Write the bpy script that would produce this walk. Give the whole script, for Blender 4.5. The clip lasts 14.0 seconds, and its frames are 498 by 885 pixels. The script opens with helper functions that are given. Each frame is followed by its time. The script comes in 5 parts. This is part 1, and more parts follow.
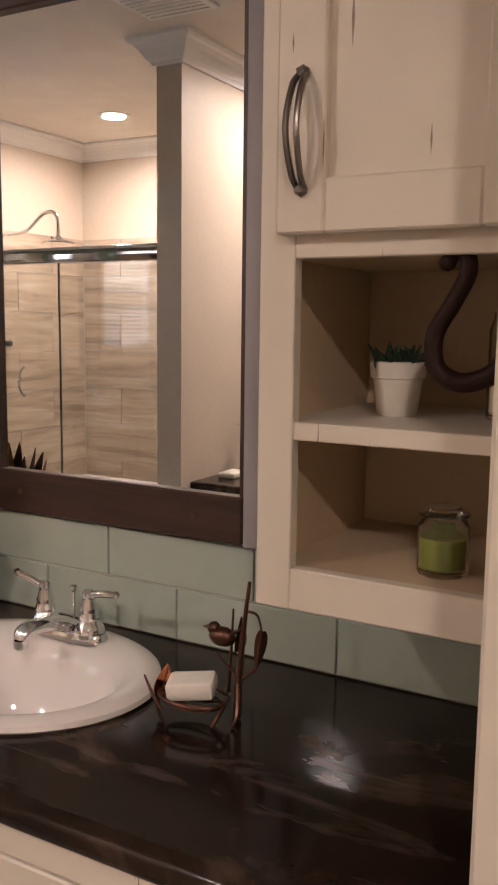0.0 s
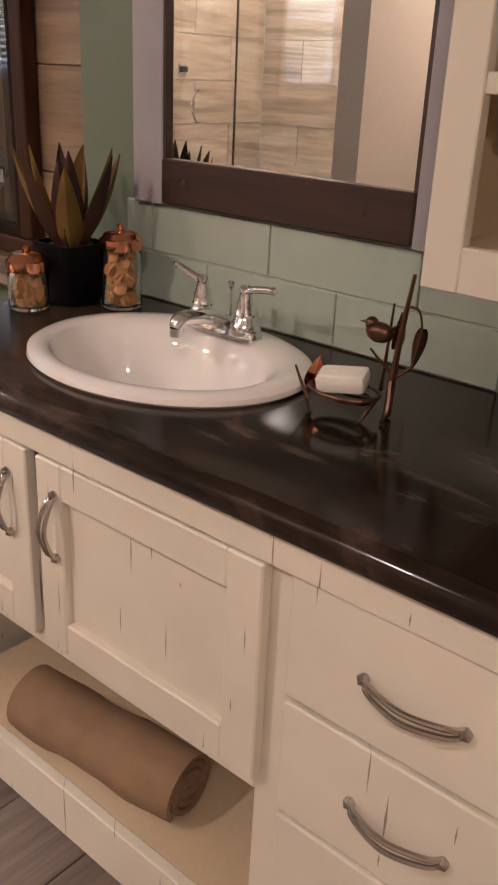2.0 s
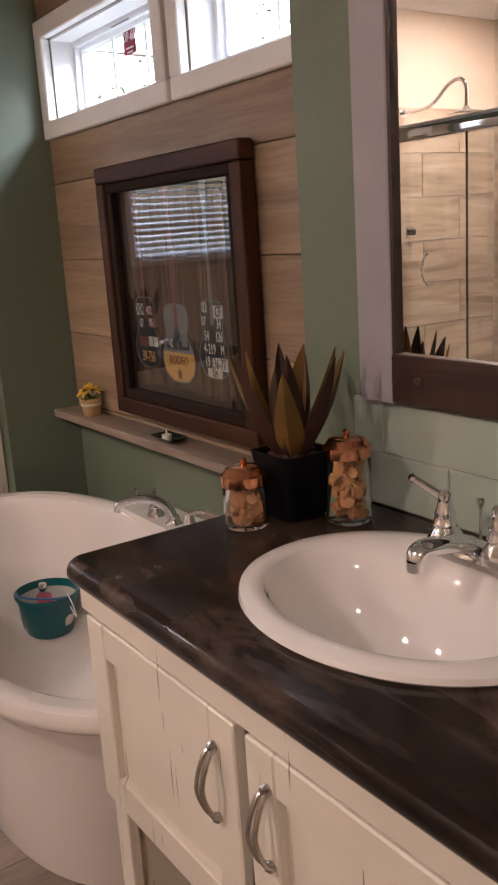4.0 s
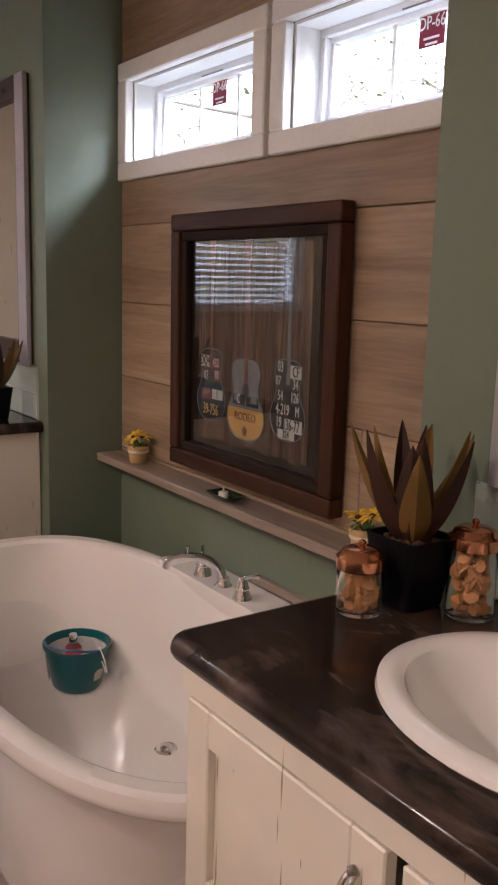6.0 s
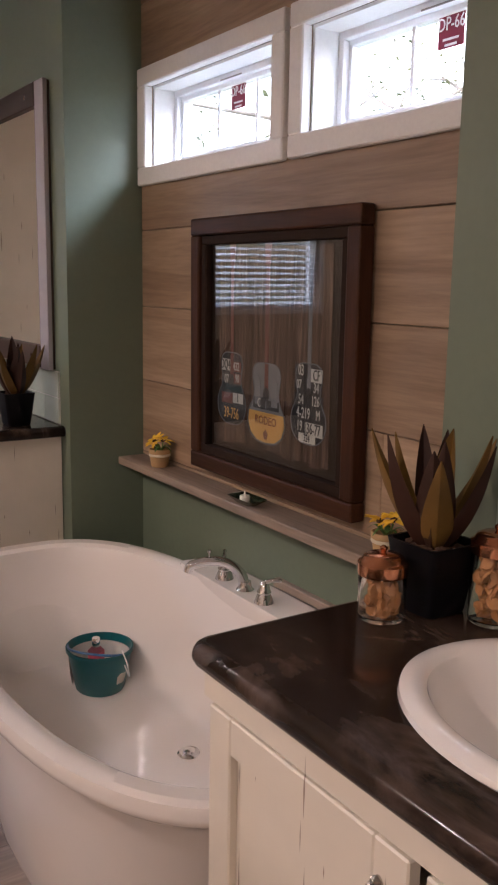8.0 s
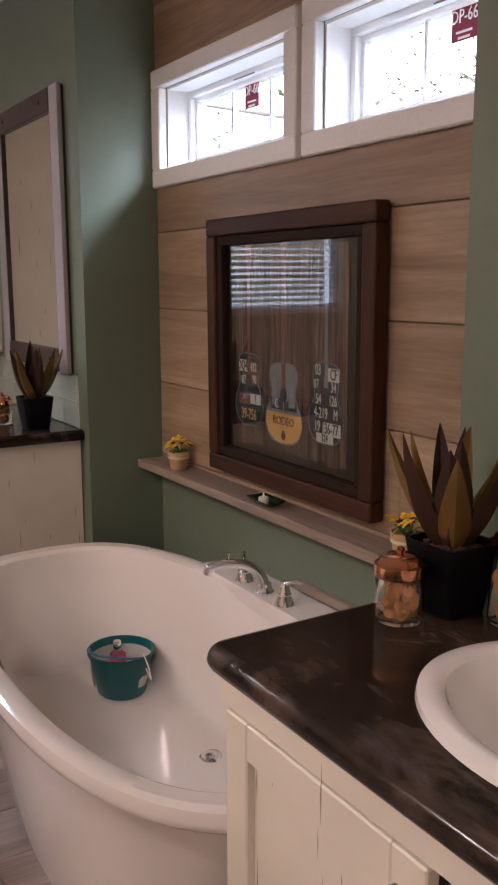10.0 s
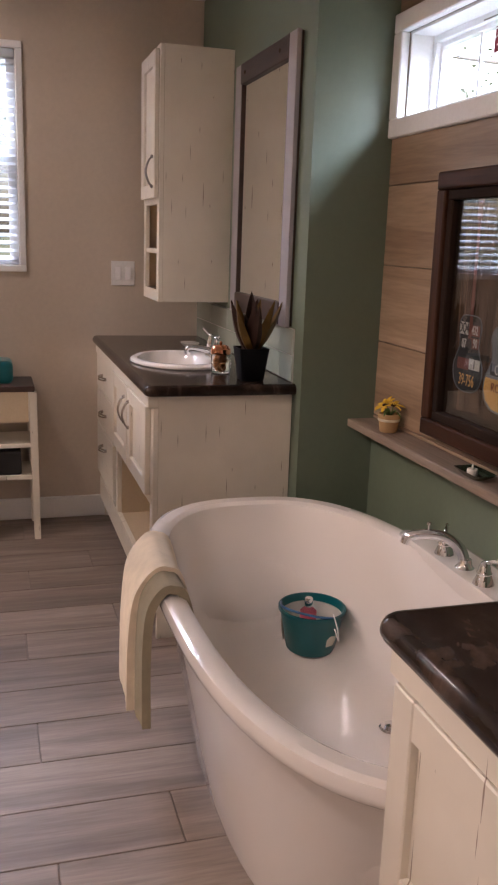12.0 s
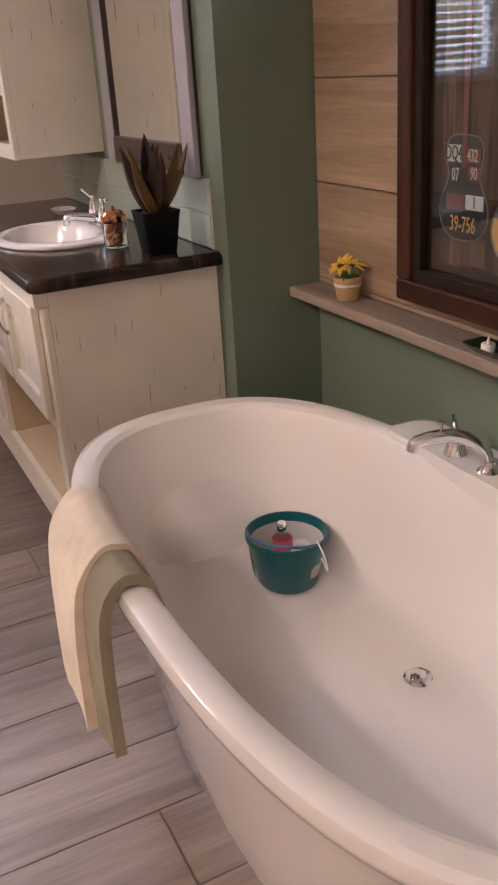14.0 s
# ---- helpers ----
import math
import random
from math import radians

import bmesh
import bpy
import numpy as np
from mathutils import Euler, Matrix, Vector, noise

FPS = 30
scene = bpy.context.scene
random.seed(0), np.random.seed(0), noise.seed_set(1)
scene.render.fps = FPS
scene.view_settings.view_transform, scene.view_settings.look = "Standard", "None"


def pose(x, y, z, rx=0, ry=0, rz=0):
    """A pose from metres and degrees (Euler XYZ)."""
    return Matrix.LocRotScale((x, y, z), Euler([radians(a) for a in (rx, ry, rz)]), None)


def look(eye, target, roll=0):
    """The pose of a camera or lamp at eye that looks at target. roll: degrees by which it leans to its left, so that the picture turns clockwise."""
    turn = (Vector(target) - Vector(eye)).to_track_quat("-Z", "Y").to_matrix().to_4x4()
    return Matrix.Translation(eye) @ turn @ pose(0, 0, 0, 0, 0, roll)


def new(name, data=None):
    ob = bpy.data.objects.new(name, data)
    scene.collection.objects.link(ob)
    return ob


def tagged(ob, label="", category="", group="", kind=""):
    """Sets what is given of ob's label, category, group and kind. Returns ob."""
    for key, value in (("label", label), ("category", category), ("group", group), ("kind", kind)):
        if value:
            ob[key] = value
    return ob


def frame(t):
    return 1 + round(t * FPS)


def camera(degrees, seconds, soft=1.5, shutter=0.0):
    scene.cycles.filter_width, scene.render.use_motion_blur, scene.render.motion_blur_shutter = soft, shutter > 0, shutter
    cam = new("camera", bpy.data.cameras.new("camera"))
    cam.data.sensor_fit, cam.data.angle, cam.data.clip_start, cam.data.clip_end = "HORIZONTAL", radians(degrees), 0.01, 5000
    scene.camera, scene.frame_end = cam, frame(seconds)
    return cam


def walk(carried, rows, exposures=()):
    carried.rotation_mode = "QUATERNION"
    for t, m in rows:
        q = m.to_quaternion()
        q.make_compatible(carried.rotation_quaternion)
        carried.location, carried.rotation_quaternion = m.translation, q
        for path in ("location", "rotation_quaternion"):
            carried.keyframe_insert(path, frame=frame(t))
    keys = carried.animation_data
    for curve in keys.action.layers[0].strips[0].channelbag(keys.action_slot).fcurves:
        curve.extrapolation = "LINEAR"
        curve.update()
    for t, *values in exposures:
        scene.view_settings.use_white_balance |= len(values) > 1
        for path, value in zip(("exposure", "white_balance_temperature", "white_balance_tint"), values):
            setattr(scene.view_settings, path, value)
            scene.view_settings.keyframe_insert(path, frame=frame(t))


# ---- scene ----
cam = camera(32.0, 14.0, soft=2.2)
PATH = [
    (0, (0.486, -1.204, 1.464), (-0.48, 0.526, 1.193), 0.7),
    (0.5, (0.488, -1.21, 1.452), (-0.497, 0.507, 1.165), 0.9),
    (1, (0.495, -1.185, 1.426), (-0.563, 0.45, 0.972), 1.1),
    (1.5, (0.485, -1.175, 1.356), (-0.641, 0.359, 0.741), 3.2),
    (2, (0.478, -1.169, 1.343), (-0.7, 0.242, 0.555), 2.7),
    (2.5, (0.466, -1.174, 1.331), (-0.773, 0.169, 0.518), 2.6),
    (3, (0.436, -1.133, 1.332), (-0.9, 0.17, 0.613), 0.9),
    (3.5, (0.367, -1.032, 1.370), (-1.168, 0.113, 0.793), -2.2),
    (4, (0.292, -0.987, 1.393), (-1.319, 0.100, 0.921), -3.7),
    (6.5, (0.088, -1.119, 1.418), (-1.528, 0.003, 1.056), 2.2),
    (7, (0.089, -1.106, 1.418), (-1.538, 0.0, 1.056), 1.8),
    (7.5, (0.093, -1.107, 1.42), (-1.541, -0.011, 1.059), 1.3),
    (8, (0.096, -1.102, 1.425), (-1.547, -0.02, 1.061), 1.0),
    (10.5, (0.089, -1.063, 1.422), (-1.596, -0.045, 1.066), -0.4),
    (11, (0.061, -1.021, 1.41), (-1.665, -0.072, 1.062), -0.1),
    (11.5, (0.048, -0.982, 1.409), (-1.761, -0.215, 1.038), 0.3),
    (12, (0.061, -1.015, 1.4), (-1.803, -0.449, 0.947), 2.0),
    (12.5, (-0.055, -1.02, 1.364), (-1.873, -0.408, 0.796), 2.6),
    (13, (-0.221, -1.068, 1.373), (-1.949, -0.304, 0.718), 1.0),
    (13.5, (-0.386, -1.03, 1.37), (-2.06, -0.173, 0.692), -0.7),
    (14, (-0.596, -0.959, 1.374), (-2.258, -0.18, 0.579), -3.7),
]
EXPOSURES = [(0, 1.40, 6150, 20), (1, 1.36, 6150, 20), (2.5, 1.68, 6150, 20), (3.5, 1.42, 6150, 22), (8, 1.40, 6000, 24), (11, 1.42, 5950, 24), (12, 1.5, 6000, 24), (14, 1.78, 6000, 24)]
walk(cam, [(t, look(eye, target, roll)) for t, eye, target, roll in PATH], EXPOSURES)

# ---- light ----
world = bpy.data.worlds.new("world")
scene.world = world
world.use_nodes = True
wn = world.node_tree.nodes
sky = wn.new("ShaderNodeTexSky")
sky.sky_type = "NISHITA"
sky.sun_disc = False
sky.sun_elevation = radians(40)
sky.sun_rotation = radians(200)
sky.air_density = 1.0
sky.dust_density = 5.0
wn["Background"].inputs["Strength"].default_value = 0.15
world.node_tree.links.new(sky.outputs[0], wn["Background"].inputs["Color"])

sun_data = bpy.data.lights.new("sun", "SUN")
sun_data.energy = 1.2
sun_data.angle = radians(12)
sun_data.color = (1.0, 0.96, 0.9)
sun = new("sun", sun_data)
sun.matrix_world = look((0, -10, 9), (0, 0, 0))

WARM = (1.0, 0.845, 0.70)
CEIL = 2.58
CANS = [(-2.57, -2.75, 15.0), (-1.05, -2.4, 9.5), (1.1, -2.15, 9.5), (-3.62, -1.72, 3.2)]

DAY = (0.78, 0.89, 1.0)
for eye, target, sx, sy, watt in (((-2.26, 0.95, 2.55), (-2.26, 0.30, 1.95), 0.8, 0.5, 24.0), ((-1.40, 0.95, 2.55), (-1.40, 0.30, 1.95), 0.8, 0.5, 24.0), ((-4.95, -1.29, 2.75), (-4.2, -1.29, 1.65), 1.0, 0.7, 88.0)):
    ld = bpy.data.lights.new("window_daylight", "AREA")
    ld.shape, ld.size, ld.size_y, ld.energy, ld.color = "RECTANGLE", sx, sy, watt, DAY
    new("window_daylight", ld).matrix_world = look(eye, target)


# ---- materials ----
def shader(name, rough=0.5, metal=0.0, coat=0.0, spec=0.5):
    m = bpy.data.materials.new(name)
    m.use_nodes = True
    b = m.node_tree.nodes["Principled BSDF"]
    b.inputs["Roughness"].default_value = rough
    b.inputs["Metallic"].default_value = metal
    b.inputs["Coat Weight"].default_value = coat
    b.inputs["Specular IOR Level"].default_value = spec
    return m, m.node_tree.nodes, m.node_tree.links, b


def coords(n, l, scale, rand=0.0):
    tc = n.new("ShaderNodeTexCoord")
    mp = n.new("ShaderNodeMapping")
    mp.inputs["Scale"].default_value = scale
    l.new(tc.outputs["Object"], mp.inputs["Vector"])
    if rand:
        info = n.new("ShaderNodeObjectInfo")
        mul = n.new("ShaderNodeMath")
        mul.operation = "MULTIPLY"
        mul.inputs[1].default_value = rand
        l.new(info.outputs["Random"], mul.inputs[0])
        l.new(mul.outputs[0], mp.inputs["Location"])
    return mp.outputs["Vector"]


def noise_tex(n, l, vec, scale, detail=4.0, rough=0.55, distort=0.0):
    t = n.new("ShaderNodeTexNoise")
    t.inputs["Scale"].default_value = scale
    t.inputs["Detail"].default_value = detail
    t.inputs["Roughness"].default_value = rough
    t.inputs["Distortion"].default_value = distort
    if vec:
        l.new(vec, t.inputs["Vector"])
    return t.outputs["Fac"]


def ramp(n, l, fac, stops):
    r = n.new("ShaderNodeValToRGB")
    e = r.color_ramp.elements
    while len(e) < len(stops):
        e.new(0.5)
    for el, (p, c) in zip(e, stops):
        el.position = p
        el.color = (*c, 1) if len(c) == 3 else c
    l.new(fac, r.inputs["Fac"])
    return r.outputs["Color"]


def mix(n, l, kind, fac, a, b):
    m = n.new("ShaderNodeMix")
    m.data_type = "RGBA"
    m.blend_type = kind
    if isinstance(fac, float):
        m.inputs["Factor"].default_value = fac
    else:
        l.new(fac, m.inputs["Factor"])
    for sock, v in ((m.inputs["A"], a), (m.inputs["B"], b)):
        if isinstance(v, tuple):
            sock.default_value = (*v, 1)
        else:
            l.new(v, sock)
    return m.outputs["Result"]


def relief(n, l, b, fac, strength, dist=0.002):
    bump = n.new("ShaderNodeBump")
    bump.inputs["Strength"].default_value = strength
    bump.inputs["Distance"].default_value = dist
    l.new(fac, bump.inputs["Height"])
    l.new(bump.outputs["Normal"], b.inputs["Normal"])


def plain(name, color, rough=0.5, metal=0.0, var=0.12, scale=12.0, bump=0.1, coat=0.0, spec=0.5, fine=0.25):
    """A paint, ceramic, cloth or metal with two scales of small variation."""
    m, n, l, b = shader(name, rough, metal, coat, spec)
    vec = coords(n, l, (1, 1, 1))
    f1 = noise_tex(n, l, vec, scale * 0.25, 3)
    f2 = noise_tex(n, l, vec, scale * 8, 4)
    lo = tuple(c * (1 - var) for c in color)
    hi = tuple(min(1, c * (1 + var * 0.6)) for c in color)
    c1 = ramp(n, l, f1, [(0.3, lo), (0.7, hi)])
    c2 = mix(n, l, "MULTIPLY", fine, c1, ramp(n, l, f2, [(0.3, (0.8, 0.8, 0.8)), (0.65, (1, 1, 1))]))
    l.new(c2, b.inputs["Base Color"])
    if bump:
        relief(n, l, b, f2, bump)
    return m


def distressed(name, color, wear=(0.16, 0.09, 0.05)):
    """Cream cabinet paint with rubbed-through brown strokes along the grain."""
    m, n, l, b = shader(name, 0.42)
    base = noise_tex(n, l, coords(n, l, (1, 1, 1)), 5.0, 4)
    col = ramp(n, l, base, [(0.3, tuple(c * 0.9 for c in color)), (0.7, color)])
    # short rubbed strokes, one to a cell: u runs across the grain, v along it
    tc = n.new("ShaderNodeTexCoord")
    sep = n.new("ShaderNodeSeparateXYZ")
    l.new(tc.outputs["Object"], sep.inputs[0])

    def calc(op, p, q=0.0, r=0.0):
        k = n.new("ShaderNodeMath")
        k.operation = op
        for sock, val in zip(k.inputs, (p, q, r)):
            if isinstance(val, float):
                sock.default_value = val
            else:
                l.new(val, sock)
        return k.outputs[0]

    worn = None
    for across, along, width, length, shift in ((13.0, 9.0, 0.0012, 0.04, 0.0), (6.0, 4.3, 0.0018, 0.07, 3.7)):
        comb = n.new("ShaderNodeCombineXYZ")
        l.new(calc("MULTIPLY_ADD", calc("ADD", sep.outputs[0], sep.outputs[1]), across, shift), comb.inputs[0])
        l.new(calc("MULTIPLY", sep.outputs[2], along), comb.inputs[1])
        cell = n.new("ShaderNodeTexVoronoi")
        cell.voronoi_dimensions = "2D"
        cell.inputs["Scale"].default_value = 1.0
        l.new(comb.outputs[0], cell.inputs["Vector"])
        diff = n.new("ShaderNodeVectorMath")
        diff.operation = "SUBTRACT"
        l.new(comb.outputs[0], diff.inputs[0])
        l.new(cell.outputs["Position"], diff.inputs[1])
        ds = n.new("ShaderNodeSeparateXYZ")
        l.new(diff.outputs[0], ds.inputs[0])
        rgb = n.new("ShaderNodeSeparateColor")
        l.new(cell.outputs["Color"], rgb.inputs[0])
        du = calc("ABSOLUTE", ds.outputs[0])
        dv = calc("DIVIDE", calc("ABSOLUTE", ds.outputs[1]), calc("MULTIPLY", rgb.outputs[0], length * along))
        taper = calc("SUBTRACT", 1.0, dv)
        inside = calc("LESS_THAN", du, calc("MULTIPLY", taper, width * across))
        hit = calc("MULTIPLY", inside, calc("GREATER_THAN", rgb.outputs[1], 0.5))
        worn = hit if worn is None else calc("MAXIMUM", worn, hit)
    l.new(mix(n, l, "MIX", calc("MULTIPLY", worn, 0.8), col, wear), b.inputs["Base Color"])
    fine = noise_tex(n, l, coords(n, l, (60, 60, 8)), 3.0, 3)
    relief(n, l, b, fine, 0.12)
    return m


def wood(name, dark, light, axis="x", rough=0.5, grain=1.0, knots=0.3, rand=9.0, bump=0.2, spec=0.5):
    m, n, l, b = shader(name, rough, spec=spec)
    long, cross = 0.9 * grain, 14.0 * grain
    sc = {"x": (long, cross, cross), "y": (cross, long, cross), "z": (cross, cross, long)}[axis]
    vec = coords(n, l, sc, rand)
    f1 = noise_tex(n, l, vec, 1.1, 6, 0.6, 0.9)
    f2 = noise_tex(n, l, coords(n, l, tuple(s * 5 for s in sc), rand), 2.0, 4)
    f3 = noise_tex(n, l, coords(n, l, tuple(0.35 * s for s in sc), rand), 1.2, 2)
    mid = tuple((a + c) / 2 for a, c in zip(dark, light))
    c1 = ramp(n, l, f1, [(0.28, dark), (0.5, mid), (0.72, light)])
    c2 = mix(n, l, "MULTIPLY", 0.45, c1, ramp(n, l, f2, [(0.35, (0.62, 0.6, 0.58)), (0.6, (1, 1, 1))]))
    c3 = mix(n, l, "MULTIPLY", knots, c2, ramp(n, l, f3, [(0.35, (0.5, 0.47, 0.45)), (0.62, (1, 1, 1))]))
    info = n.new("ShaderNodeObjectInfo")
    tone = ramp(n, l, info.outputs["Random"], [(0.0, (0.82, 0.8, 0.78)), (1.0, (1.0, 1.0, 1.0))])
    l.new(mix(n, l, "MULTIPLY", 1.0, c3, tone), b.inputs["Base Color"])
    relief(n, l, b, f2, bump)
    return m


def clear(name, color=(1, 1, 1), rough=0.0, ior=1.45):
    m, n, l, b = shader(name, rough)
    b.inputs["Base Color"].default_value = (*color, 1)
    b.inputs["Transmission Weight"].default_value = 1.0
    b.inputs["IOR"].default_value = ior
    return m


def pane_glass(name, tint=(0.96, 0.98, 0.97)):
    """Thin sheet glass: passes light straight and reflects more towards grazing."""
    m = bpy.data.materials.new(name)
    m.use_nodes = True
    n, l = m.node_tree.nodes, m.node_tree.links
    n.remove(n["Principled BSDF"])
    tr, gl, mx, lw, pw, ml = (n.new(k) for k in ("ShaderNodeBsdfTransparent", "ShaderNodeBsdfGlossy", "ShaderNodeMixShader", "ShaderNodeLayerWeight", "ShaderNodeMath", "ShaderNodeMath"))
    tr.inputs["Color"].default_value = (*tint, 1)
    gl.inputs["Roughness"].default_value = 0.01
    lw.inputs["Blend"].default_value = 0.5
    pw.operation, ml.operation = "POWER", "MULTIPLY_ADD"
    pw.inputs[1].default_value = 5.0
    ml.inputs[1].default_value, ml.inputs[2].default_value = 0.8, 0.07
    l.new(lw.outputs["Facing"], pw.inputs[0])
    l.new(pw.outputs[0], ml.inputs[0])
    l.new(ml.outputs[0], mx.inputs[0])
    l.new(tr.outputs[0], mx.inputs[1])
    l.new(gl.outputs[0], mx.inputs[2])
    l.new(mx.outputs[0], n["Material Output"].inputs["Surface"])
    return m


def glow(name, color, strength):
    m, n, l, b = shader(name)
    b.inputs["Base Color"].default_value = (0.9, 0.9, 0.9, 1)
    b.inputs["Emission Color"].default_value = (*color, 1)
    b.inputs["Emission Strength"].default_value = strength
    return m


def stone_top():
    """Dark brown laminate with drifting lighter veins."""
    m, n, l, b = shader("dark_laminate", 0.22, 0.0, 0.0, 0.22)
    vec = coords(n, l, (1, 1.6, 1))
    f1 = noise_tex(n, l, vec, 3.0, 7, 0.62, 1.4)
    f2 = noise_tex(n, l, coords(n, l, (1.2, 4, 1.2)), 2.6, 6, 0.6, 1.2)
    f3 = noise_tex(n, l, vec, 90.0, 3)
    c1 = ramp(n, l, f1, [(0.3, (0.009, 0.0055, 0.004)), (0.52, (0.024, 0.0145, 0.010)), (0.74, (0.10, 0.066, 0.047))])
    c2 = mix(n, l, "ADD", 0.34, c1, ramp(n, l, f2, [(0.58, (0, 0, 0)), (0.72, (0.16, 0.12, 0.1))]))
    l.new(c2, b.inputs["Base Color"])
    rr = n.new("ShaderNodeMapRange")
    rr.inputs["To Min"].default_value, rr.inputs["To Max"].default_value = 0.09, 0.19
    l.new(f1, rr.inputs["Value"])
    l.new(rr.outputs[0], b.inputs["Roughness"])
    relief(n, l, b, f3, 0.06, 0.001)
    return m


def floor_tile():
    m = wood("wood_look_floor_tile", (0.17, 0.125, 0.10), (0.34, 0.27, 0.225), "y", 0.52, 1.0, 0.35)
    return m


def shower_stone():
    m, n, l, b = shader("banded_shower_tile", 0.3)
    vec = coords(n, l, (0.6, 0.6, 6.0), 5.0)
    f1 = noise_tex(n, l, vec, 2.2, 6, 0.6, 0.7)
    f2 = noise_tex(n, l, coords(n, l, (2, 2, 30), 5.0), 2.0, 4)
    c1 = ramp(n, l, f1, [(0.3, (0.24, 0.18, 0.13)), (0.5, (0.42, 0.33, 0.25)), (0.68, (0.52, 0.43, 0.34))])
    l.new(mix(n, l, "MULTIPLY", 0.35, c1, ramp(n, l, f2, [(0.35, (0.65, 0.6, 0.55)), (0.6, (1, 1, 1))])), b.inputs["Base Color"])
    return m


M_CREAM = distressed("distressed_cream_paint", (0.72, 0.655, 0.545))
# cream made darker and browner: shade of recessed faces put into the colour
M_CREAM_SHADED = plain("shaded_cream_paint", (0.57, 0.44, 0.285), 0.5, var=0.08)
M_TOP = stone_top()
M_GREEN = plain("sage_wall_paint", (0.145, 0.18, 0.122), 0.5, var=0.05, scale=6, bump=0.12)
M_BEIGE = plain("beige_wall_paint", (0.56, 0.475, 0.38), 0.55, var=0.05, scale=6, bump=0.12)
M_CEIL = plain("white_ceiling_paint", (0.72, 0.67, 0.60), 0.8, var=0.05, scale=20, bump=0.3)
M_WHITE = plain("white_trim_paint", (0.80, 0.79, 0.77), 0.4, var=0.03, bump=0.03)
M_PLANK = wood("whitewashed_wall_plank", (0.25, 0.16, 0.095), (0.52, 0.375, 0.245), "x", 0.45, 0.8, 0.35)
M_LEDGE = wood("greyed_ledge_wood", (0.24, 0.18, 0.135), (0.50, 0.40, 0.31), "x", 0.5, 1.0, 0.4)
M_DARKWOOD = wood("dark_stained_wood", (0.022, 0.010, 0.007), (0.075, 0.034, 0.022), "x", 0.4, 1.0, 0.3)
M_PICWOOD_X = wood("walnut_moulding", (0.026, 0.010, 0.005), (0.11, 0.042, 0.019), "x", 0.5, 1.0, 0.5, spec=0.18)
M_PICWOOD_Z = wood("walnut_moulding_upright", (0.026, 0.010, 0.005), (0.11, 0.042, 0.019), "z", 0.5, 1.0, 0.5, spec=0.18)
M_GREYWOOD = plain("grey_painted_wood", (0.34, 0.315, 0.33), 0.45, var=0.06, scale=30)
M_TILE = plain("sage_glass_tile", (0.40, 0.46, 0.385), 0.06, var=0.05, scale=4, bump=0.0, coat=0.4)
M_GROUT = plain("pale_grout", (0.50, 0.50, 0.46), 0.8)
M_FGROUT = plain("floor_grout", (0.21, 0.175, 0.15), 0.85)
M_FLOOR = floor_tile()
M_STILE = shower_stone()
M_PORC = plain("white_porcelain", (0.80, 0.755, 0.71), 0.06, var=0.01, bump=0.0, coat=0.6, fine=0.0)
M_TUB = plain("white_acrylic", (0.80, 0.74, 0.68), 0.13, var=0.01, bump=0.0, coat=0.5, fine=0.0)
M_CHROME = plain("chrome", (0.82, 0.83, 0.85), 0.06, 1.0, var=0.03, bump=0.0)
M_NICKEL = plain("brushed_nickel", (0.52, 0.48, 0.44), 0.25, 1.0, var=0.08, bump=0.05)
M_PEWTER = plain("aged_pewter", (0.26, 0.23, 0.21), 0.35, 1.0, var=0.15, bump=0.1)
M_COPPER = plain("copper", (0.72, 0.32, 0.17), 0.16, 1.0, var=0.12, bump=0.05)
M_BRONZE = plain("rubbed_bronze_wire", (0.12, 0.055, 0.035), 0.35, 0.8, var=0.25, bump=0.2)
M_MIRROR, _n, _l, _b = shader("silvered_glass", 0.0, 1.0)
_b.inputs["Base Color"].default_value = (0.9, 0.91, 0.9, 1)
M_PANE = pane_glass("thin_glass")
M_JAR = clear("jar_glass", (0.97, 0.98, 0.97))
M_BLACK = plain("matt_black_ceramic", (0.003, 0.003, 0.004), 0.55, var=0.2, spec=0.15)
M_TEAL = plain("teal_plastic", (0.001, 0.105, 0.118), 0.3, var=0.15, spec=0.5)
M_TERRA = plain("tan_clay_pot", (0.46, 0.29, 0.13), 0.6, var=0.2, bump=0.2)
M_YELLOW = plain("yellow_petal", (0.75, 0.47, 0.02), 0.55, var=0.2)
M_BROWN = plain("brown_flower_heart", (0.06, 0.028, 0.012), 0.8, var=0.3)
M_LEAF = plain("green_leaf", (0.09, 0.17, 0.04), 0.5, var=0.3)
M_SUCC = plain("dark_succulent_green", (0.014, 0.036, 0.014), 0.5, var=0.4)
M_OLIVE = plain("olive_plume_leaf", (0.15, 0.085, 0.020), 0.5, var=0.4, spec=0.25, scale=25)
M_RUST = plain("maroon_plume_leaf", (0.040, 0.018, 0.012), 0.5, var=0.45, spec=0.25, scale=25)
M_TOWEL_C = plain("cream_terry", (0.74, 0.62, 0.46), 0.95, var=0.12, scale=60, bump=0.9)
M_TOWEL_O = plain("olive_grey_terry", (0.30, 0.255, 0.17), 0.95, var=0.15, scale=60, bump=0.9)
M_TOWEL_B = plain("brown_terry", (0.27, 0.165, 0.095), 0.95, var=0.15, scale=60, bump=0.9)
M_SOAP = plain("white_soap", (0.78, 0.74, 0.66), 0.45, var=0.05)
M_WAX = plain("green_candle_wax", (0.13, 0.15, 0.010), 0.4, var=0.1)
M_CREAMWAX = plain("cream_wax", (0.66, 0.58, 0.42), 0.5, var=0.1)
M_POTW = plain("white_glazed_pot", (0.74, 0.69, 0.60), 0.45, var=0.05)
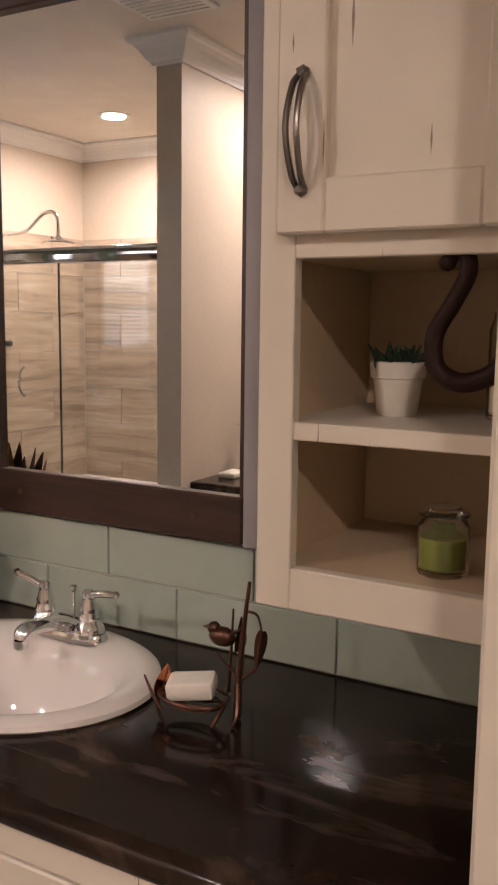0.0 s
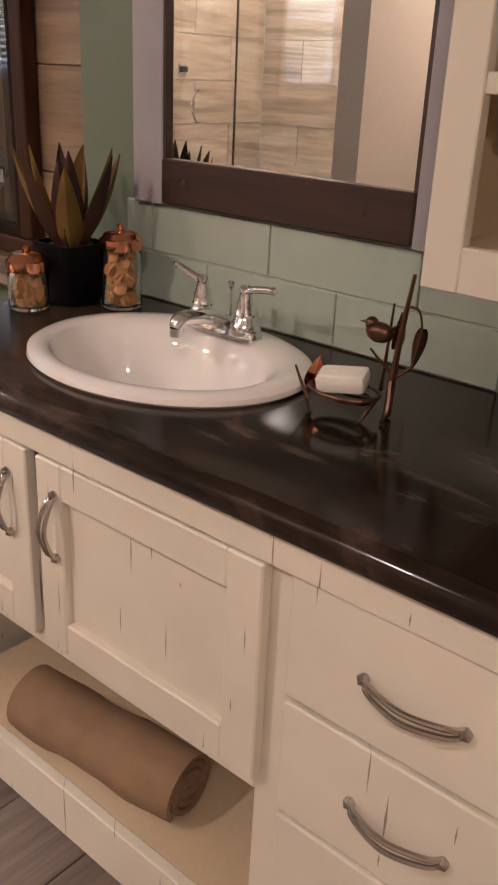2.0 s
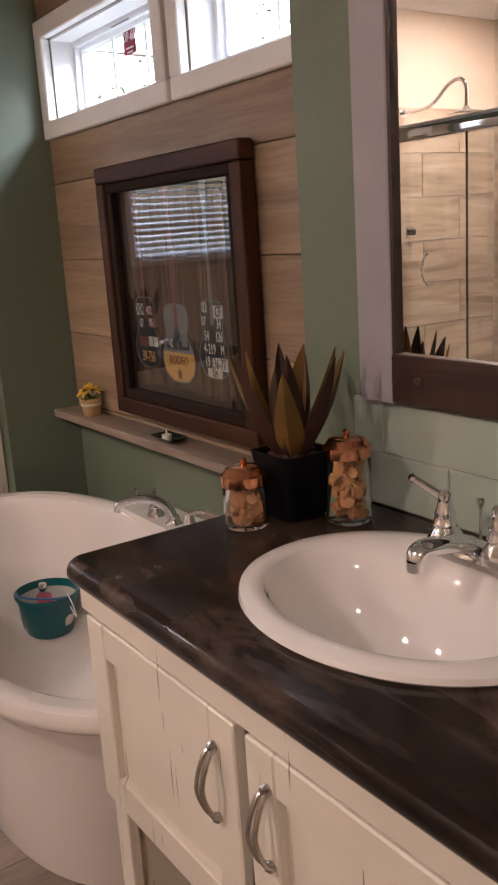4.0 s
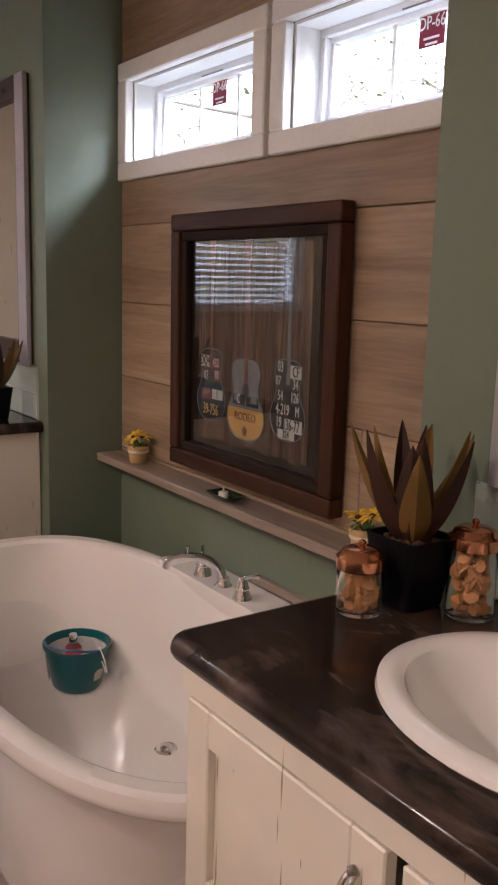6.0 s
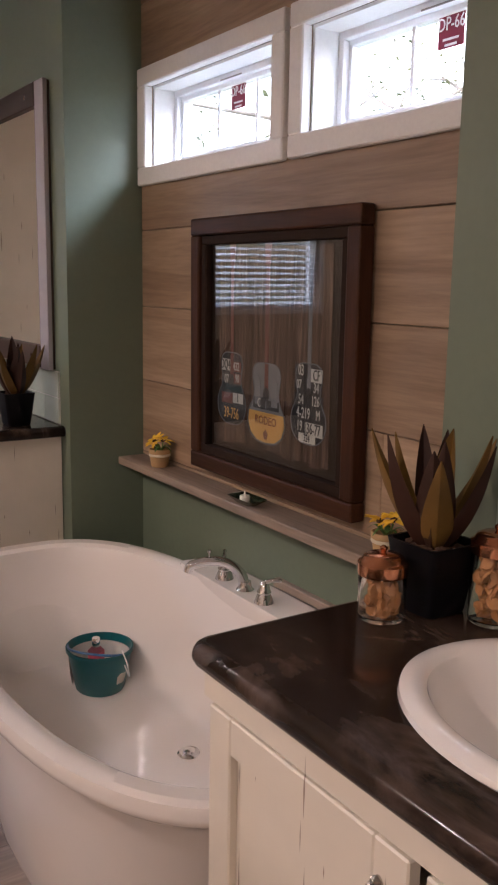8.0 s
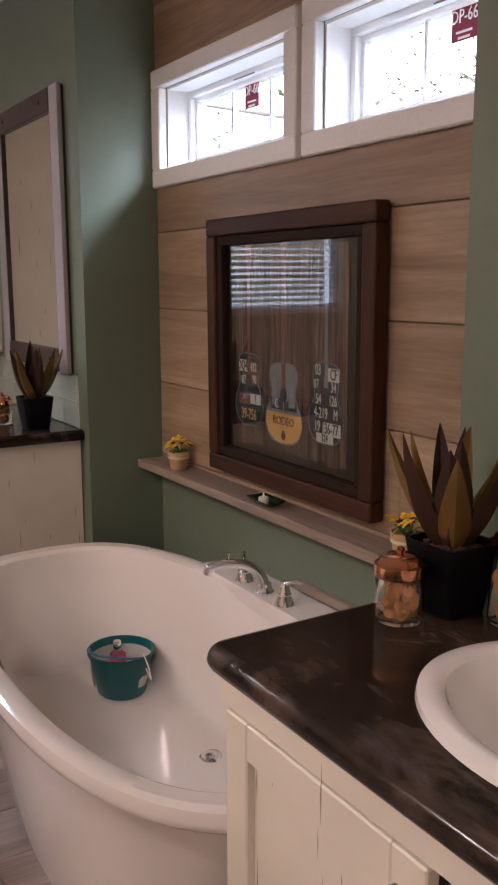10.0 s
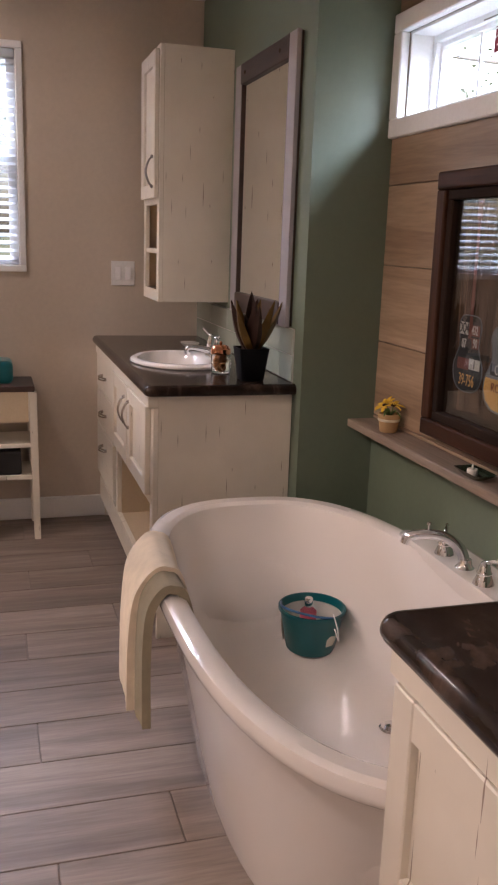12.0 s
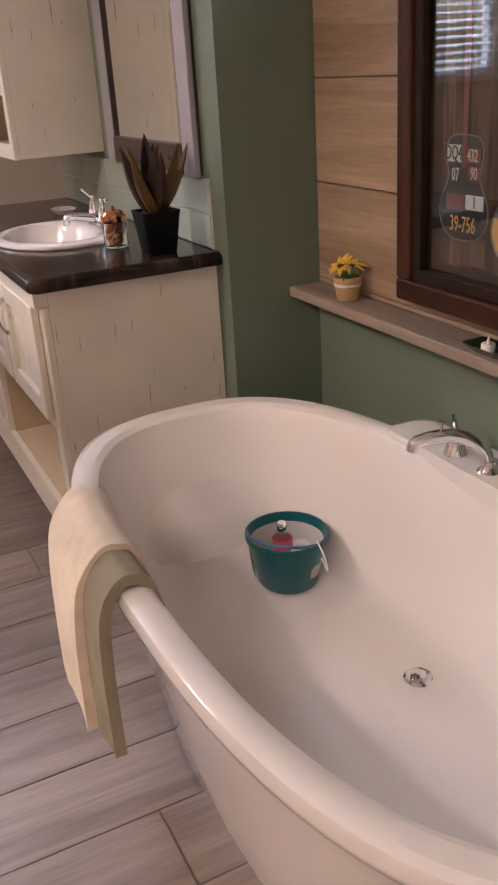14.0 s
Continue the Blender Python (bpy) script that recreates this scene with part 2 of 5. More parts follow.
M_HORN = plain("dark_brown_carved_horn", (0.026, 0.011, 0.008), 0.5, var=0.35, scale=30, bump=0.4, spec=0.2)
M_POTPOURRI = plain("dried_orange_slices", (0.34, 0.145, 0.04), 0.75, var=0.45, scale=30, bump=0.5)
M_MAT = plain("dark_olive_mat", (0.026, 0.015, 0.010), 0.7, var=0.2, spec=0.1)
M_BARN = wood("barn_board_print", (0.010, 0.006, 0.0045), (0.26, 0.165, 0.12), "z", 0.7, 4.5, 0.8, bump=0.0, spec=0.05)
M_RODEO = plain("tan_guitar_print", (0.55, 0.31, 0.085), 0.6, var=0.2)
M_PLATEB = plain("black_plate_print", (0.02, 0.02, 0.022), 0.6, var=0.3)
M_PLATEW = plain("pale_plate_print", (0.50, 0.48, 0.44), 0.6, var=0.25)
M_PLATER = plain("red_brown_print", (0.17, 0.045, 0.03), 0.6, var=0.3)
M_GREYP = plain("silver_print", (0.17, 0.175, 0.19), 0.6, var=0.4)
M_STICK = plain("maroon_sticker", (0.22, 0.015, 0.04), 0.5, var=0.05)
M_INK = plain("white_sticker_ink", (0.85, 0.83, 0.83), 0.5, var=0.02)
M_VINYL = plain("white_vinyl_frame", (0.82, 0.83, 0.84), 0.3, var=0.02, bump=0.0)
M_BLIND = plain("white_blind_slat", (0.80, 0.81, 0.82), 0.45, var=0.03, bump=0.0)
_n, _l = M_BLIND.node_tree.nodes, M_BLIND.node_tree.links
_t, _x = _n.new("ShaderNodeBsdfTranslucent"), _n.new("ShaderNodeMixShader")
_t.inputs["Color"].default_value = (0.82, 0.86, 0.9, 1)
_x.inputs[0].default_value = 0.5
_l.new(_n["Principled BSDF"].outputs[0], _x.inputs[1])
_l.new(_t.outputs[0], _x.inputs[2])
_l.new(_x.outputs[0], _n["Material Output"].inputs["Surface"])
M_LENS = glow("lit_lamp_lens", WARM, 14.0)
M_DISH = plain("dark_green_glass_dish", (0.02, 0.035, 0.018), 0.08, var=0.2, coat=0.8)
M_LIME = plain("lime_green_vase", (0.30, 0.42, 0.02), 0.2, var=0.08)
M_BARK = plain("grey_bark", (0.42, 0.40, 0.38), 0.9, var=0.3)
M_FOL = plain("outdoor_foliage", (0.16, 0.19, 0.10), 0.6, var=0.4)
M_GRASS = plain("dry_lawn", (0.12, 0.13, 0.05), 0.95, var=0.3, scale=2)
M_PINK = plain("pink_label", (0.62, 0.10, 0.16), 0.4, var=0.1)
M_BLUE = plain("blue_plastic_brush", (0.03, 0.13, 0.30), 0.3, var=0.1)
M_CLEARP = clear("clear_plastic", (0.85, 0.88, 0.9), 0.08, 1.3)
M_BLACKP = plain("black_fabric_bin", (0.015, 0.013, 0.013), 0.8, var=0.2)
M_DECAL = plain("cream_felt_decal", (0.62, 0.58, 0.50), 0.8, var=0.1)
M_SIDING = plain("pale_siding", (0.5, 0.5, 0.48), 0.8, var=0.1)


# ---- mesh helpers ----
def box(bm, x0, x1, y0, y1, z0, z1, bevel=0.0, seg=1):
    r = bmesh.ops.create_cube(bm, size=1)
    bmesh.ops.scale(bm, vec=(x1 - x0, y1 - y0, z1 - z0), verts=r["verts"])
    bmesh.ops.translate(bm, vec=((x0 + x1) / 2, (y0 + y1) / 2, (z0 + z1) / 2), verts=r["verts"])
    if bevel:
        edges = list({e for v in r["verts"] for e in v.link_edges})
        bmesh.ops.bevel(bm, geom=edges, offset=bevel, segments=seg, affect="EDGES", profile=0.5)
    return bm


def bx(*a, bevel=0.0, seg=1):
    return box(bmesh.new(), *a, bevel=bevel, seg=seg)


def loft(bm, rings, cap0=True, cap1=True, closed=True):
    rows = [[bm.verts.new(p) for p in r] for r in rings]
    n = len(rows[0])
    for a, b in zip(rows, rows[1:]):
        for i in range(n if closed else n - 1):
            j = (i + 1) % n
            bm.faces.new((a[i], a[j], b[j], b[i]))
    if cap0 and closed:
        bm.faces.new(rows[0][::-1])
    if cap1 and closed:
        bm.faces.new(rows[-1])
    return bm


def lathe(bm, profile, c=(0, 0, 0), seg=32, cap0=True, cap1=True, sx=1.0, sy=1.0):
    rings = [[(c[0] + r * sx * math.cos(2 * math.pi * i / seg), c[1] + r * sy * math.sin(2 * math.pi * i / seg), c[2] + z) for i in range(seg)] for r, z in profile]
    return loft(bm, rings, cap0, cap1)


def smooth_line(pts, steps=6):
    pts = [Vector(p) for p in pts]
    out = []
    for i in range(len(pts) - 1):
        p0, p1, p2, p3 = pts[max(i - 1, 0)], pts[i], pts[i + 1], pts[min(i + 2, len(pts) - 1)]
        for k in range(steps):
            t = k / steps
            out.append(0.5 * (2 * p1 + (p2 - p0) * t + (2 * p0 - 5 * p1 + 4 * p2 - p3) * t * t + (3 * p1 - p0 - 3 * p2 + p3) * t ** 3))
    out.append(pts[-1])
    return out


def tube(bm, pts, r0, r1=None, seg=8, steps=6, flat=1.0):
    r1 = r0 if r1 is None else r1
    line = smooth_line(pts, steps)
    up = Vector((0, 0, 1))
    rings = []
    d0 = (line[1] - line[0]).normalized()
    side = d0.cross(up if abs(d0.z) < 0.9 else Vector((1, 0, 0))).normalized()
    for i, p in enumerate(line):
        d = (line[min(i + 1, len(line) - 1)] - line[max(i - 1, 0)]).normalized()
        side = (side - d * side.dot(d)).normalized()
        other = d.cross(side)
        r = r0 + (r1 - r0) * i / (len(line) - 1)
        rings.append([p + r * (math.cos(a) * side + flat * math.sin(a) * other) for a in (2 * math.pi * k / seg for k in range(seg))])
    return loft(bm, rings)


def blob(bm, c, r, sub=2, scale=(1, 1, 1)):
    v = bmesh.ops.create_icosphere(bm, subdivisions=sub, radius=r)["verts"]
    bmesh.ops.scale(bm, vec=scale, verts=v)
    bmesh.ops.translate(bm, vec=c, verts=v)
    return bm


def mesh_of(name, bm, mat, smooth=False):
    bmesh.ops.recalc_face_normals(bm, faces=bm.faces)
    me = bpy.data.meshes.new(name)
    if smooth:
        for f in bm.faces:
            f.smooth = abs(f.normal.z) < 0.9995
        for e in bm.edges:
            if len(e.link_faces) == 2 and e.calc_face_angle(0) > radians(38):
                e.smooth = False
    bm.to_mesh(me)
    bm.free()
    me.materials.append(mat)
    return me


def part(name, bm, mat, parent, label="", smooth=False):
    ob = new(name, mesh_of(name, bm, mat, smooth))
    ob.parent = parent
    if parent:
        ob.matrix_parent_inverse = parent.matrix_world.inverted()
    if label:
        ob["label"] = label
    return ob


def thing(name, label, category, at=(0, 0, 0), group="", kind=""):
    ob = new(name)
    ob.empty_display_size = 0.05
    ob.matrix_world = Matrix.Translation(at)
    bpy.context.view_layer.update()
    return tagged(ob, label, category, group, kind)


def solid(name, bm, mat, label, category, kind="", smooth=False, group=""):
    ob = new(name, mesh_of(name, bm, mat, smooth))
    return tagged(ob, label, category, group, kind)


def text(name, body, size, m, mat, parent, squash=1.0):
    """Raised lettering as a mesh."""
    cu = bpy.data.curves.new(name, "FONT")
    cu.body, cu.size, cu.extrude = body, size, 0.0006
    cu.align_x, cu.align_y = "CENTER", "CENTER"
    cu.resolution_u = 2
    tmp = bpy.data.objects.new(name, cu)
    me = bpy.data.meshes.new_from_object(tmp)
    bpy.data.objects.remove(tmp)
    bpy.data.curves.remove(cu)
    me.materials.clear()
    me.materials.append(mat)
    me.transform(m @ Matrix.Diagonal((squash, 1, 1, 1)))
    ob = new(name, me)
    ob.parent = parent
    ob.matrix_parent_inverse = parent.matrix_world.inverted()
    return ob


# ---- structure ----
XW, XE, YS = -4.243, 1.7, -3.35        # west, east and south faces of the room
PX0, PX1 = -2.695, -0.965              # sides of the window recess
YP = 0.275                             # face of the plank wall
T = 0.14
solid("floor_slab", bx(XW - T, XE + T, YS - T, 0.44, -0.12, -0.006), M_FGROUT, "brown-grey grouted bathroom floor bed", "floor", "structure")
solid("ceiling", bx(XW - T, XE + T, YS - T, 0.44, CEIL, CEIL + 0.1), M_CEIL, "off-white painted textured ceiling", "ceiling", "structure")
solid("wall_north_far", bx(XW - T, PX0, 0, 0.44, 0, CEIL), M_GREEN, "sage green painted wall behind far vanity", "wall", "structure")
solid("wall_north_near", bx(PX1, XE + T, 0, 0.44, 0, CEIL), M_GREEN, "sage green painted wall behind near vanity", "wall", "structure")
solid("wall_south", bx(XW - T, XE + T, YS - T, YS, 0, CEIL), M_BEIGE, "beige painted wall", "wall", "structure")
solid("wall_east", bx(XE, XE + T, YS, 0, 0, CEIL), M_BEIGE, "beige painted wall", "wall", "structure")
# west wall with its window opening
WY0, WY1, WZ0, WZ1 = -1.75, -0.865, 1.25, 2.2
bm = bmesh.new()
box(bm, XW - T, XW, YS, WY0, 0, CEIL)
box(bm, XW - T, XW, WY1, 0, 0, CEIL)
box(bm, XW - T, XW, WY0, WY1, 0, WZ0)
box(bm, XW - T, XW, WY0, WY1, WZ1, CEIL)
solid("wall_west", bm, M_BEIGE, "beige painted wall with a blind-covered window", "wall", "structure")
# recess wall with two high openings
WIN = [(-2.632, -1.897), (-1.758, -1.033)]
Z0, Z1 = 1.797, 2.056
bm = bmesh.new()
YB = 0.44
xs = [PX0, WIN[0][0], WIN[0][1], WIN[1][0], WIN[1][1], PX1]
box(bm, PX0, PX1, YP + 0.016, YB, 0, Z0)
box(bm, PX0, PX1, YP + 0.016, YB, Z1, CEIL)
for a, b in ((0, 1), (2, 3), (4, 5)):
    box(bm, xs[a], xs[b], YP + 0.016, YB, Z0, Z1)
wall_recess = solid("wall_recess", bm, M_GREEN, "recess wall, sage green below and planked above a ledge", "wall", "structure")
# stub wall beside the shower
SX0, SX1, SY = -1.63, -1.51, -1.82
solid("wall_shower_end", bx(SX0, SX1, YS, SY, 0, CEIL), M_BEIGE, "cream painted wall stub ending the shower", "wall", "structure")
SWX = -3.3
solid("wall_shower_west", bx(SWX - 0.12, SWX, YS, SY, 0, CEIL), M_BEIGE, "beige painted wall holding the shower head", "wall", "structure")
# end wall of the near vanity
solid("wall_vanity_end", bx(0.325, 0.43, -0.535, 0, 0, CEIL, bevel=0.004), M_CREAM, "cream full-height end panel beside the vanity", "wall", "structure")


def crown(name, a, b, inward, label="white crown moulding under the ceiling", mitre0=0.0, mitre1=0.0):
    """A stepped cove between a and b on plan; inward is the unit way into the room."""
    prof = [(0, 0), (0, -0.10), (0.012, -0.10), (0.018, -0.088), (0.03, -0.078), (0.052, -0.045), (0.068, -0.028), (0.082, -0.022), (0.09, -0.012), (0.09, 0)]
    bm = bmesh.new()
    d = Vector((b[0] - a[0], b[1] - a[1])).normalized()
    rings = []
    for p, mt in ((a, mitre0), (b, -mitre1)):
        rings.append([(p[0] + inward[0] * u + d[0] * mt * u, p[1] + inward[1] * u + d[1] * mt * u, CEIL - 0.001 + v) for u, v in prof])
    loft(bm, rings)
    return solid(name, bm, M_WHITE, label, "crown moulding", "structure")


crown("crown_west", (XW, YS), (XW, 0), (1, 0), mitre0=1, mitre1=1)
crown("crown_north_far", (XW, 0), (PX0, 0), (0, -1), mitre0=1, mitre1=-1)
crown("crown_north_near", (PX1, 0), (0.325, 0), (0, -1), mitre0=-1)
crown("crown_recess", (PX0, YP), (PX1, YP), (0, -1), mitre0=1, mitre1=1)
crown("crown_return_far", (PX0, 0), (PX0, YP), (1, 0), mitre0=-1, mitre1=1)
crown("crown_return_near", (PX1, 0), (PX1, YP), (-1, 0), mitre0=-1, mitre1=1)
crown("crown_stub_east", (SX1, YS), (SX1, SY), (1, 0), mitre0=1, mitre1=-1)
crown("crown_stub_end", (SX0, SY), (SX1, SY), (0, 1), mitre0=-1, mitre1=-1)
crown("crown_shower_east", (SX0, YS), (SX0, SY), (-1, 0), mitre0=1, mitre1=-1)
crown("crown_shower_back", (SWX, YS), (SX0, YS), (0, 1), mitre0=1, mitre1=1)
crown("crown_shower_west", (SWX, YS), (SWX, SY), (1, 0), mitre0=1, mitre1=-1)
crown("crown_south_east", (SX1, YS), (XE, YS), (0, 1), mitre0=1, mitre1=1)

for nm, a in (("baseboard_west", (XW, XW + 0.014, YS, 0)), ("baseboard_stub", (SX1, SX1 + 0.014, YS, SY)), ("baseboard_south", (SX1, XE, YS, YS + 0.014))):
    solid(nm, bx(*a, 0, 0.11, bevel=0.004), M_WHITE, "white painted baseboard along the wall", "baseboard", "structure")


# ---- north windows ----
def high_window(name, x0, x1):
    w = thing(name, "white high window with grids and reveal", "window", ((x0 + x1) / 2, YP, Z0), "high windows over the tub", "structure")
    o, ys = 0.058, YP - 0.018
    # casing boards, butted
    for a in ((x0 - o, x1 + o, ys, YP + 0.014, Z0 - o, Z0), (x0 - o, x1 + o, ys, YP + 0.014, Z1, Z1 + o), (x0 - o, x0, ys, YP + 0.014, Z0, Z1), (x1, x1 + o, ys, YP + 0.014, Z0, Z1)):
        part("casing", bx(*a, bevel=0.004), M_WHITE, w)
    # reveal lining
    e = 0.008
    for a in ((x0, x1, YP + 0.014, 0.4200, Z0, Z0 + e), (x0, x1, YP + 0.014, 0.4200, Z1 - e, Z1), (x0, x0 + e, YP + 0.014, 0.4200, Z0 + e, Z1 - e), (x1 - e, x1, YP + 0.014, 0.4200, Z0 + e, Z1 - e)):
        part("reveal", bx(*a), M_WHITE, w)
    # two steps of the vinyl frame
    xa, xb, za, zb = x0 + e, x1 - e, Z0 + e, Z1 - e
    for k, (g, y0, y1) in enumerate(((0.020, 0.3650, 0.4200), (0.014, 0.3820, 0.4150))):
        fr = bmesh.new()
        box(fr, xa, xb, y0, y1, za, za + g, 0.002)
        box(fr, xa, xb, y0, y1, zb - g, zb, 0.002)
        box(fr, xa, xa + g, y0, y1, za + g, zb - g, 0.002)
        box(fr, xb - g, xb, y0, y1, za + g, zb - g, 0.002)
        part("window_frame" if k == 0 else "sash", fr, M_VINYL, w)
        xa, xb, za, zb = xa + g, xb - g, za + g, zb - g
    gl = part("pane", bx(xa, xb, 0.3940, 0.3980, za, zb), M_PANE, w)
    gl.visible_shadow = False
    for k in (1, 2):
        xm = xa + (xb - xa) * k / 3
        part("grid_bar", bx(xm - 0.006, xm + 0.006, 0.3885, 0.3935, za, zb), M_VINYL, w)
    part("latch_slot", bx((xa + xb) / 2 - 0.06, (xa + xb) / 2 + 0.06, 0.3635, 0.3655, zb + 0.016, zb + 0.020), M_PEWTER, w)
    st = thing("window_sticker", "small maroon rating sticker with white lettering on glass", "sticker", (x0 + 0.38, 0.3860, zb - 0.043), "window stickers")
    cx, cz = x0 + 0.378, zb - 0.037
    part("label_paper", bx(cx - 0.039, cx + 0.039, 0.3855, 0.3868, cz - 0.034, cz + 0.034), M_STICK, st)
    text("lettering", "DP-66", 0.040, Matrix.Translation((cx, 0.3848, cz + 0.016)) @ pose(0, 0, 0, 90), M_INK, st, 0.78)
    for k in range(2):
        part("text_line", bx(cx - 0.024 + 0.006 * k, cx + 0.024 - 0.006 * k, 0.3848, 0.3854, cz - 0.018 - 0.012 * k, cz - 0.013 - 0.012 * k), M_INK, st)
    return w


high_window("window_1", *WIN[0])
high_window("window_2", *WIN[1])


# ---- west window with blind ----
w = thing("window_3", "white-framed window behind lowered white slatted blind", "window", (XW, (WY0 + WY1) / 2, WZ0), kind="structure")
o = 0.03
for a in ((XW - 0.002, XW + 0.014, WY0 - o, WY1 + o, WZ0 - o, WZ0), (XW - 0.002, XW + 0.014, WY0 - o, WY1 + o, WZ1, WZ1 + o), (XW - 0.002, XW + 0.014, WY0 - o, WY0, WZ0, WZ1), (XW - 0.002, XW + 0.014, WY1, WY1 + o, WZ0, WZ1)):
    part("casing", bx(*a, bevel=0.003), M_WHITE, w)
g = part("pane", bx(XW - 0.10, XW - 0.096, WY0, WY1, WZ0, WZ1), M_PANE, w)
g.visible_shadow = False
for a in ((WY0, WY0 + 0.04, WZ0, WZ1), (WY1 - 0.04, WY1, WZ0, WZ1), (WY0 + 0.04, WY1 - 0.04, WZ0, WZ0 + 0.04), (WY0 + 0.04, WY1 - 0.04, WZ1 - 0.04, WZ1), (WY0 + 0.04, WY1 - 0.04, 1.71, 1.75)):
    part("window_frame", bx(XW - 0.09, XW - 0.05, *a), M_VINYL, w)
bl = thing("window_blind", "white horizontal slat blind lowered over the window", "blind", (XW - 0.03, (WY0 + WY1) / 2, WZ1))
part("headrail", bx(XW - 0.045, XW - 0.006, WY0 + 0.004, WY1 - 0.004, WZ1 - 0.04, WZ1 - 0.001, bevel=0.003), M_BLIND, bl)
slat = bmesh.new()
box(slat, -0.019, 0.019, WY0 + 0.008, WY1 - 0.008, -0.0011, 0.0011)
bmesh.ops.rotate(slat, verts=slat.verts, cent=(0, 0, 0), matrix=Matrix.Rotation(radians(22), 3, "Y"))
slat_me = mesh_of("slat", slat, M_BLIND)
for k in range(25):
    s = new("slat", slat_me)
    s.location = (XW - 0.026, 0, WZ0 + 0.03 + k * 0.0355)
    s.parent = bl
    s.matrix_parent_inverse = bl.matrix_world.inverted()
part("bottom_rail", bx(XW - 0.04, XW - 0.012, WY0 + 0.006, WY1 - 0.006, WZ0 + 0.003, WZ0 + 0.016, bevel=0.002), M_BLIND, bl)
for yy in (WY0 + 0.15, WY1 - 0.15):
    part("ladder_cord", bx(XW - 0.0055, XW - 0.0045, yy - 0.001, yy + 0.001, WZ0 + 0.01, WZ1 - 0.04), M_BLIND, bl)


# ---- ledges in the recess ----
solid("ledge", bx(PX0 + 0.001, PX1 - 0.001, 0.178, YP + 0.015, 0.778, 0.806, bevel=0.003), M_LEDGE, "greyed wooden ledge across the recess wall", "ledge", "structure")
solid("trim_low", bx(-1.83, PX1 - 0.001, 0.2555, YP + 0.015, 0.5755, 0.60, bevel=0.003), M_LEDGE, "greyed wooden trim strip behind the tub", "trim", "structure")
# green lower face below the ledge
solid("wall_recess_face", bx(PX0 + 0.001, PX1 - 0.001, YP, YP + 0.0155, 0, 0.777), M_GREEN, "sage green painted wall below the ledge", "wall", "structure")


# ---- vanities ----
def bow_handle(parent, p0, p1, out, mat, double=True):
    """A bowed pull between two feet; out is the way it stands off."""
    p0, p1, out = Vector(p0), Vector(p1), Vector(out)
    d = (p1 - p0)
    side = d.normalized().cross(out.normalized())
    bm = bmesh.new()
    for k in ((-0.0035, 0.0035) if double else (0.0,)):
        pts = [p0 + side * k, p0 + d * 0.12 + out * 0.55 + side * k * 1.5, p0 + d * 0.5 + out + side * k * 1.8, p0 + d * 0.88 + out * 0.55 + side * k * 1.5, p1 + side * k]
        tube(bm, pts, 0.0036, seg=8)
    for p in (p0, p1):
        blob(bm, p + out * 0.12, 0.0085, 1)
    return part("handle", bm, mat, parent, "bowed metal pull", smooth=True)


def panel_door(name, parent, x0, x1, z0, z1, yf, th=0.02, rail=0.055, mat=None):
    """A framed door with a recessed panel; yf is its front face."""
    mat = mat or M_CREAM
    d = part(name, bx(x0 + rail - 0.004, x1 - rail + 0.004, yf + 0.0135, yf + th - 0.001, z0 + rail - 0.004, z1 - rail + 0.004), mat, parent)
    for a in ((x0, x0 + rail), (x1 - rail, x1)):
        part("stile", bx(*a, yf, yf + th, z0, z1, bevel=0.0025), mat, d)
    for a in ((z0, z0 + rail), (z1 - rail, z1)):
        part("rail", bx(x0 + rail, x1 - rail, yf + 0.0005, yf + th, *a, bevel=0.0025), mat, d)
    return d


